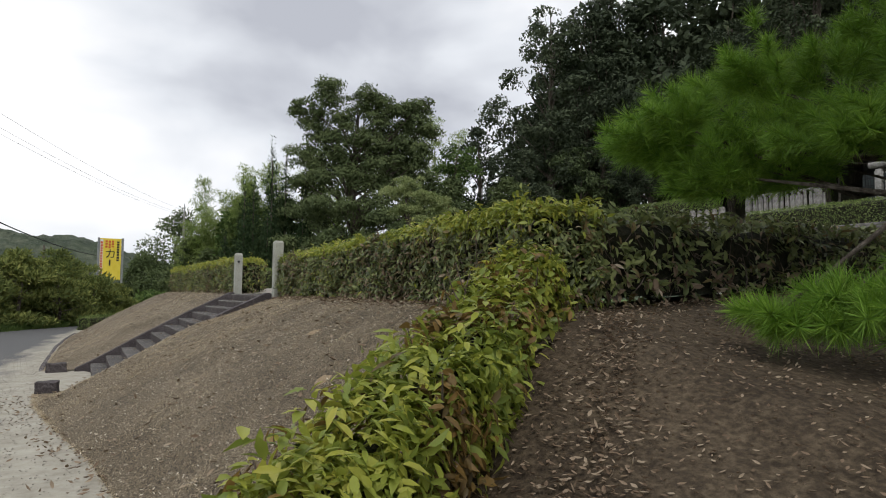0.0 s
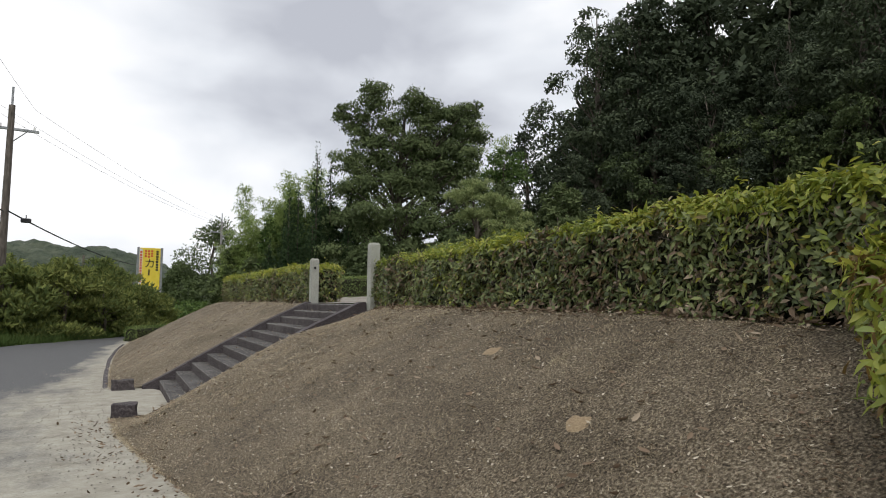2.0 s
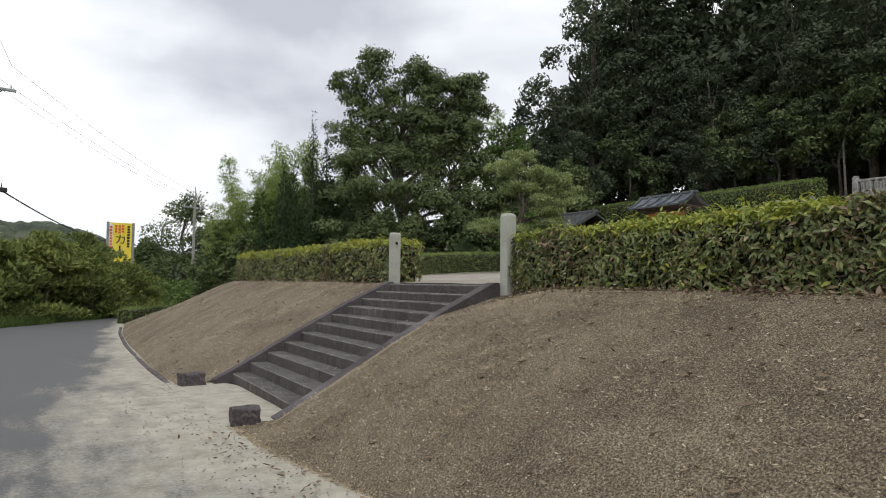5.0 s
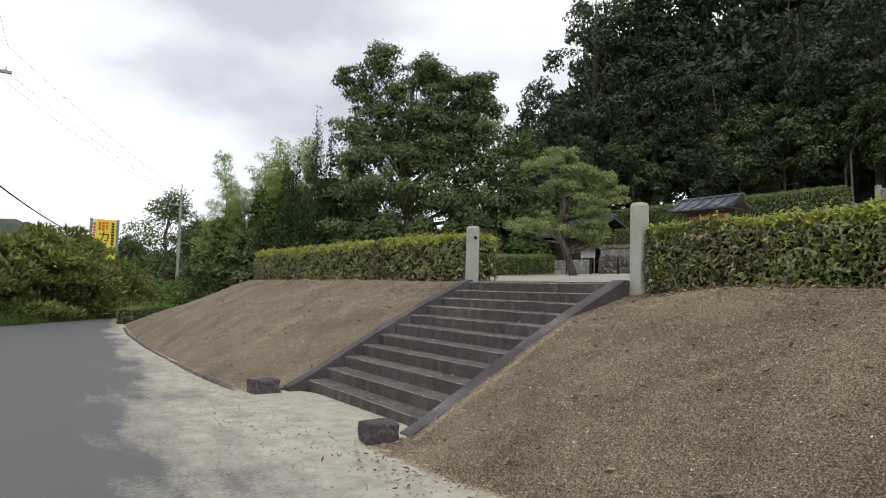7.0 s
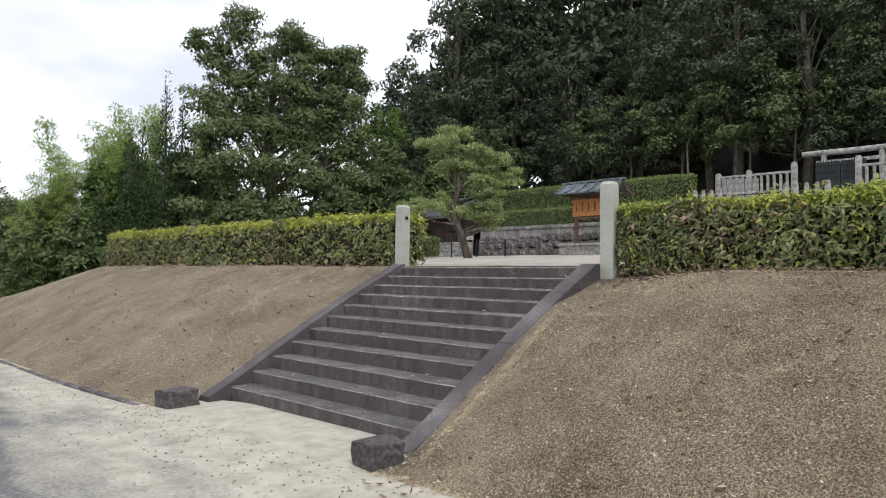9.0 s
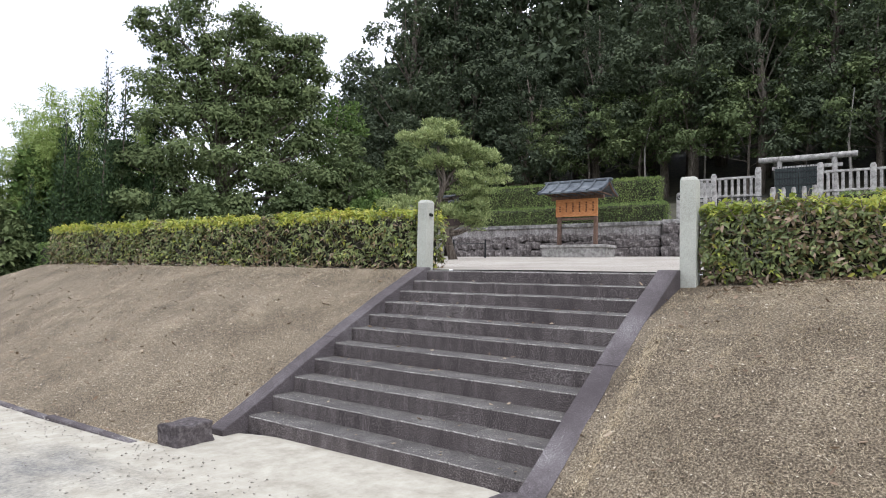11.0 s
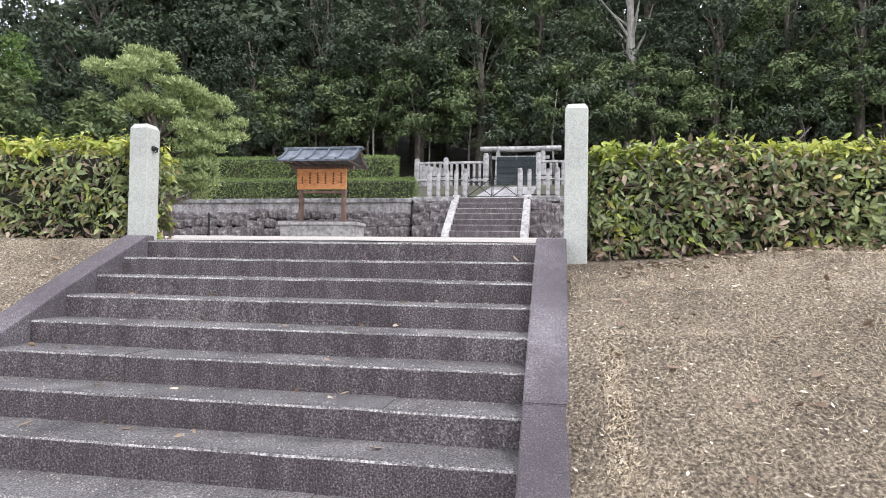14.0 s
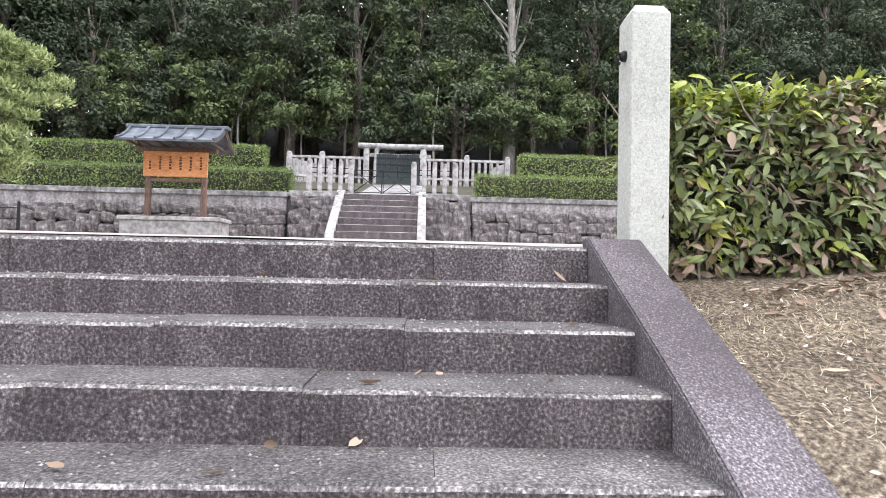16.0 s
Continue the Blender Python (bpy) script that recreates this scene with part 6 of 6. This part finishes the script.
# keep the turf out of the cross hedge's dry shade
keep = P[:, 1] > 3.3 + 0.84 * (P[:, 0] - 0.72)
P = P[keep]
tuft = np.array([noise.noise((a * 0.9, c * 0.9, 1.5)) + 0.7 * noise.noise((a * 3.5, c * 3.5, 7.5)) for a, c in P[:, :2]])
BARE = [(2.08, 6.16), (2.57, 7.93)]
bare = np.min([(P[:, 0] - bx) ** 2 / 0.010 + (P[:, 1] - by) ** 2 / 0.014 for bx, by in BARE], axis=0)
P = P[(rng.random(len(P)) < 0.80 + 0.6 * tuft) & (bare > 0.6 + 0.7 * rng.random(len(P)))]
n = len(P)
P[:, 2] -= 0.006
way = rng.normal(0, 0.9, (n, 3)) * [1, 1, 0.25] + [0, 0, 0.30]
way[:, 2] += way[:, 0] * (bank_z(P[:, 0] + 0.05, P[:, 1]) - bank_z(P[:, 0] - 0.05, P[:, 1])) * 10
way = unit(way) * rng.uniform(0.012, 0.042, (n, 1))
side = unit(np.cross(way, rng.normal(0, 1, (n, 3)))) * rng.uniform(0.0014, 0.0034, (n, 1))
v = np.stack([P - side, P + side, P + way], 1).reshape(-1, 3)
mesh_np("turf", v, np.arange(3 * n).reshape(-1, 3), M_GRASS, kind="stuff", label="short dry straw-coloured mown grass on the bank")


def fallen(name, pts, size, label, lift=0.012, material=None):
    n = len(pts)
    a = rng.normal(0, 1, (n, 3)) * [1, 1, 0.18]
    v, f, k = leaves(rng, pts + [0, 0, lift], a, rng.normal(0, 0.35, (n, 3)) + [0, 0, 1], size * rng.uniform(0.6, 1.3, n), size * rng.uniform(0.3, 0.5, n), True, -0.2)
    return mesh_np(name, v, f, material or M_DRY, kind="stuff", label=label)


Q = scatter_bank(1100, 4.8, 30)
fallen("fallen_leaves", Q, 0.075, "scattered pale dead leaves on the bank", 0.02)
Q = scatter_bank(5200, 4.4, 24)
fallen("leaf_flecks", Q, 0.030, "small pale scraps of dry leaf in the mown turf", 0.016, M_SCRAP)
Q = scatter_bank(900, 5.2, 13.5)
Q[:, 0] = 3.5 - np.abs(rng.normal(0, 0.16, len(Q)))
Q[:, 2] = bank_z(Q[:, 0], Q[:, 1])
fallen("fallen_leaves", Q, 0.055, "dead brown leaves gathered under the hedge", 0.02)
n = 17000
y = rng.uniform(-2, 5.2, n)
x = 0.9 + 8.1 * rng.random(n) ** 2.2
Q = np.column_stack([x, y, outside_z(x, y)])
fallen("fallen_leaves", Q, 0.036, "brown leaf litter on bare soil", 0.015)
n = 900
u = rng.random(n)
Q = np.column_stack([1.1 + 2.4 * u + rng.normal(0.25, 0.14, n), 2.5 + 2.1 * u + rng.normal(-0.28, 0.12, n), np.zeros(n)])
Q[:, 2] = outside_z(Q[:, 0], Q[:, 1])
fallen("fallen_leaves", Q, 0.045, "curled dead leaves at the hedge foot", 0.03)
n = 420
Q = np.column_stack([rng.uniform(4.2, 12, n), 5.1 - np.abs(rng.normal(0, 0.22, n)), np.zeros(n)])
Q[:, 2] = outside_z(Q[:, 0], Q[:, 1])
fallen("fallen_leaves", Q, 0.05, "curled dead leaves along the shaded hedge", 0.03)
n = 240
y = rng.uniform(3.5, 13.6, n)
Q = np.column_stack([toe_x(y) - np.abs(rng.normal(0, 0.28, n)), y, road_z(y)])
fallen("fallen_leaves", Q, 0.07, "dead leaves washed along the foot of the bank", 0.012)
n = 60
kk = rng.integers(0, 10, n)
Q = np.column_stack([X1 + RUN * kk + rng.uniform(0.05, 0.28, n), rng.uniform(STAIR_Y0 + 0.1, STAIR_Y1 - 0.1, n), RISE * (kk + 1) - LOW + np.array(SETTLE)[kk]])
fallen("fallen_leaves", Q, 0.06, "few dead leaves lying on the steps", 0.010)

# worn bare spots in the turf
for bx, by in BARE:
    bm = bmesh.new()
    spot = []
    for ring in (0.5, 1.0):
        spot.append([])
        for s in range(14):
            a = 2 * math.pi * s / 14
            r = ring * (1 + 0.5 * noise.noise((bx + 2 * math.cos(a), by + 2 * math.sin(a), 4)))
            px, py = np.array([bx + 0.09 * r * math.cos(a)]), np.array([by + 0.11 * r * math.sin(a)])
            pz = float((bank_z(px, py) + relief(px, py))[0]) + (0.008 if ring < 1 else -0.004)
            spot[-1].append(bm.verts.new((px[0], py[0], pz)))
    bm.faces.new(spot[0])
    for s in range(14):
        bm.faces.new((spot[0][s], spot[1][s], spot[1][(s + 1) % 14], spot[0][(s + 1) % 14]))
    bmesh.ops.recalc_face_normals(bm, faces=bm.faces[:])
    tagged(part("bare_soil_patch", bm, M_BARESOIL, None), "small worn patch of pale bare soil in the lawn", "soil patch", kind="stuff")

# grit and crumbs along the verge and on the treads
n = 2600
y = rng.uniform(3, 24, n)
x = toe_x(y) - np.abs(rng.normal(0, 0.7, n)) - 0.02
Q = np.column_stack([x, y, road_z(y)])
n2 = 2600
kk = rng.integers(0, 11, n2)
Q2 = np.column_stack([X1 + RUN * kk + rng.uniform(0.02, 0.29, n2), rng.uniform(STAIR_Y0 + 0.03, STAIR_Y1 - 0.03, n2), RISE * (kk + 1) - LOW + np.array(SETTLE)[kk]])
for nm, pts, sz, mt, lb in (("grit", Q, 0.008, M_GRAVEL, "loose pale grit along the sandy verge"), ("grit", Q2, 0.004, M_GRAVEL, "fine grit lying on the steps")):
    n = len(pts)
    octa = np.array([[1, 0, 0], [0, 1, 0], [-1, 0, 0], [0, -1, 0], [0, 0, 0.7], [0, 0, -0.5]], float)
    s = sz * rng.uniform(0.4, 1.5, n) ** 1.5
    an = rng.uniform(0, 6.28, n)
    R = np.stack([np.stack([np.cos(an), -np.sin(an), 0 * an], -1), np.stack([np.sin(an), np.cos(an), 0 * an], -1), np.stack([0 * an, 0 * an, 1 + 0 * an], -1)], 1)
    v = (pts[:, None] + np.einsum("nij,kj->nki", R, octa) * s[:, None, None] * rng.uniform(0.7, 1.3, (n, 6, 1))).reshape(-1, 3)
    fc = np.array([[0, 1, 4], [1, 2, 4], [2, 3, 4], [3, 0, 4], [1, 0, 5], [2, 1, 5], [3, 2, 5], [0, 3, 5]])
    mesh_np(nm, v, (np.arange(n)[:, None, None] * 6 + fc).reshape(-1, 3), mt, kind="stuff", label=lb)
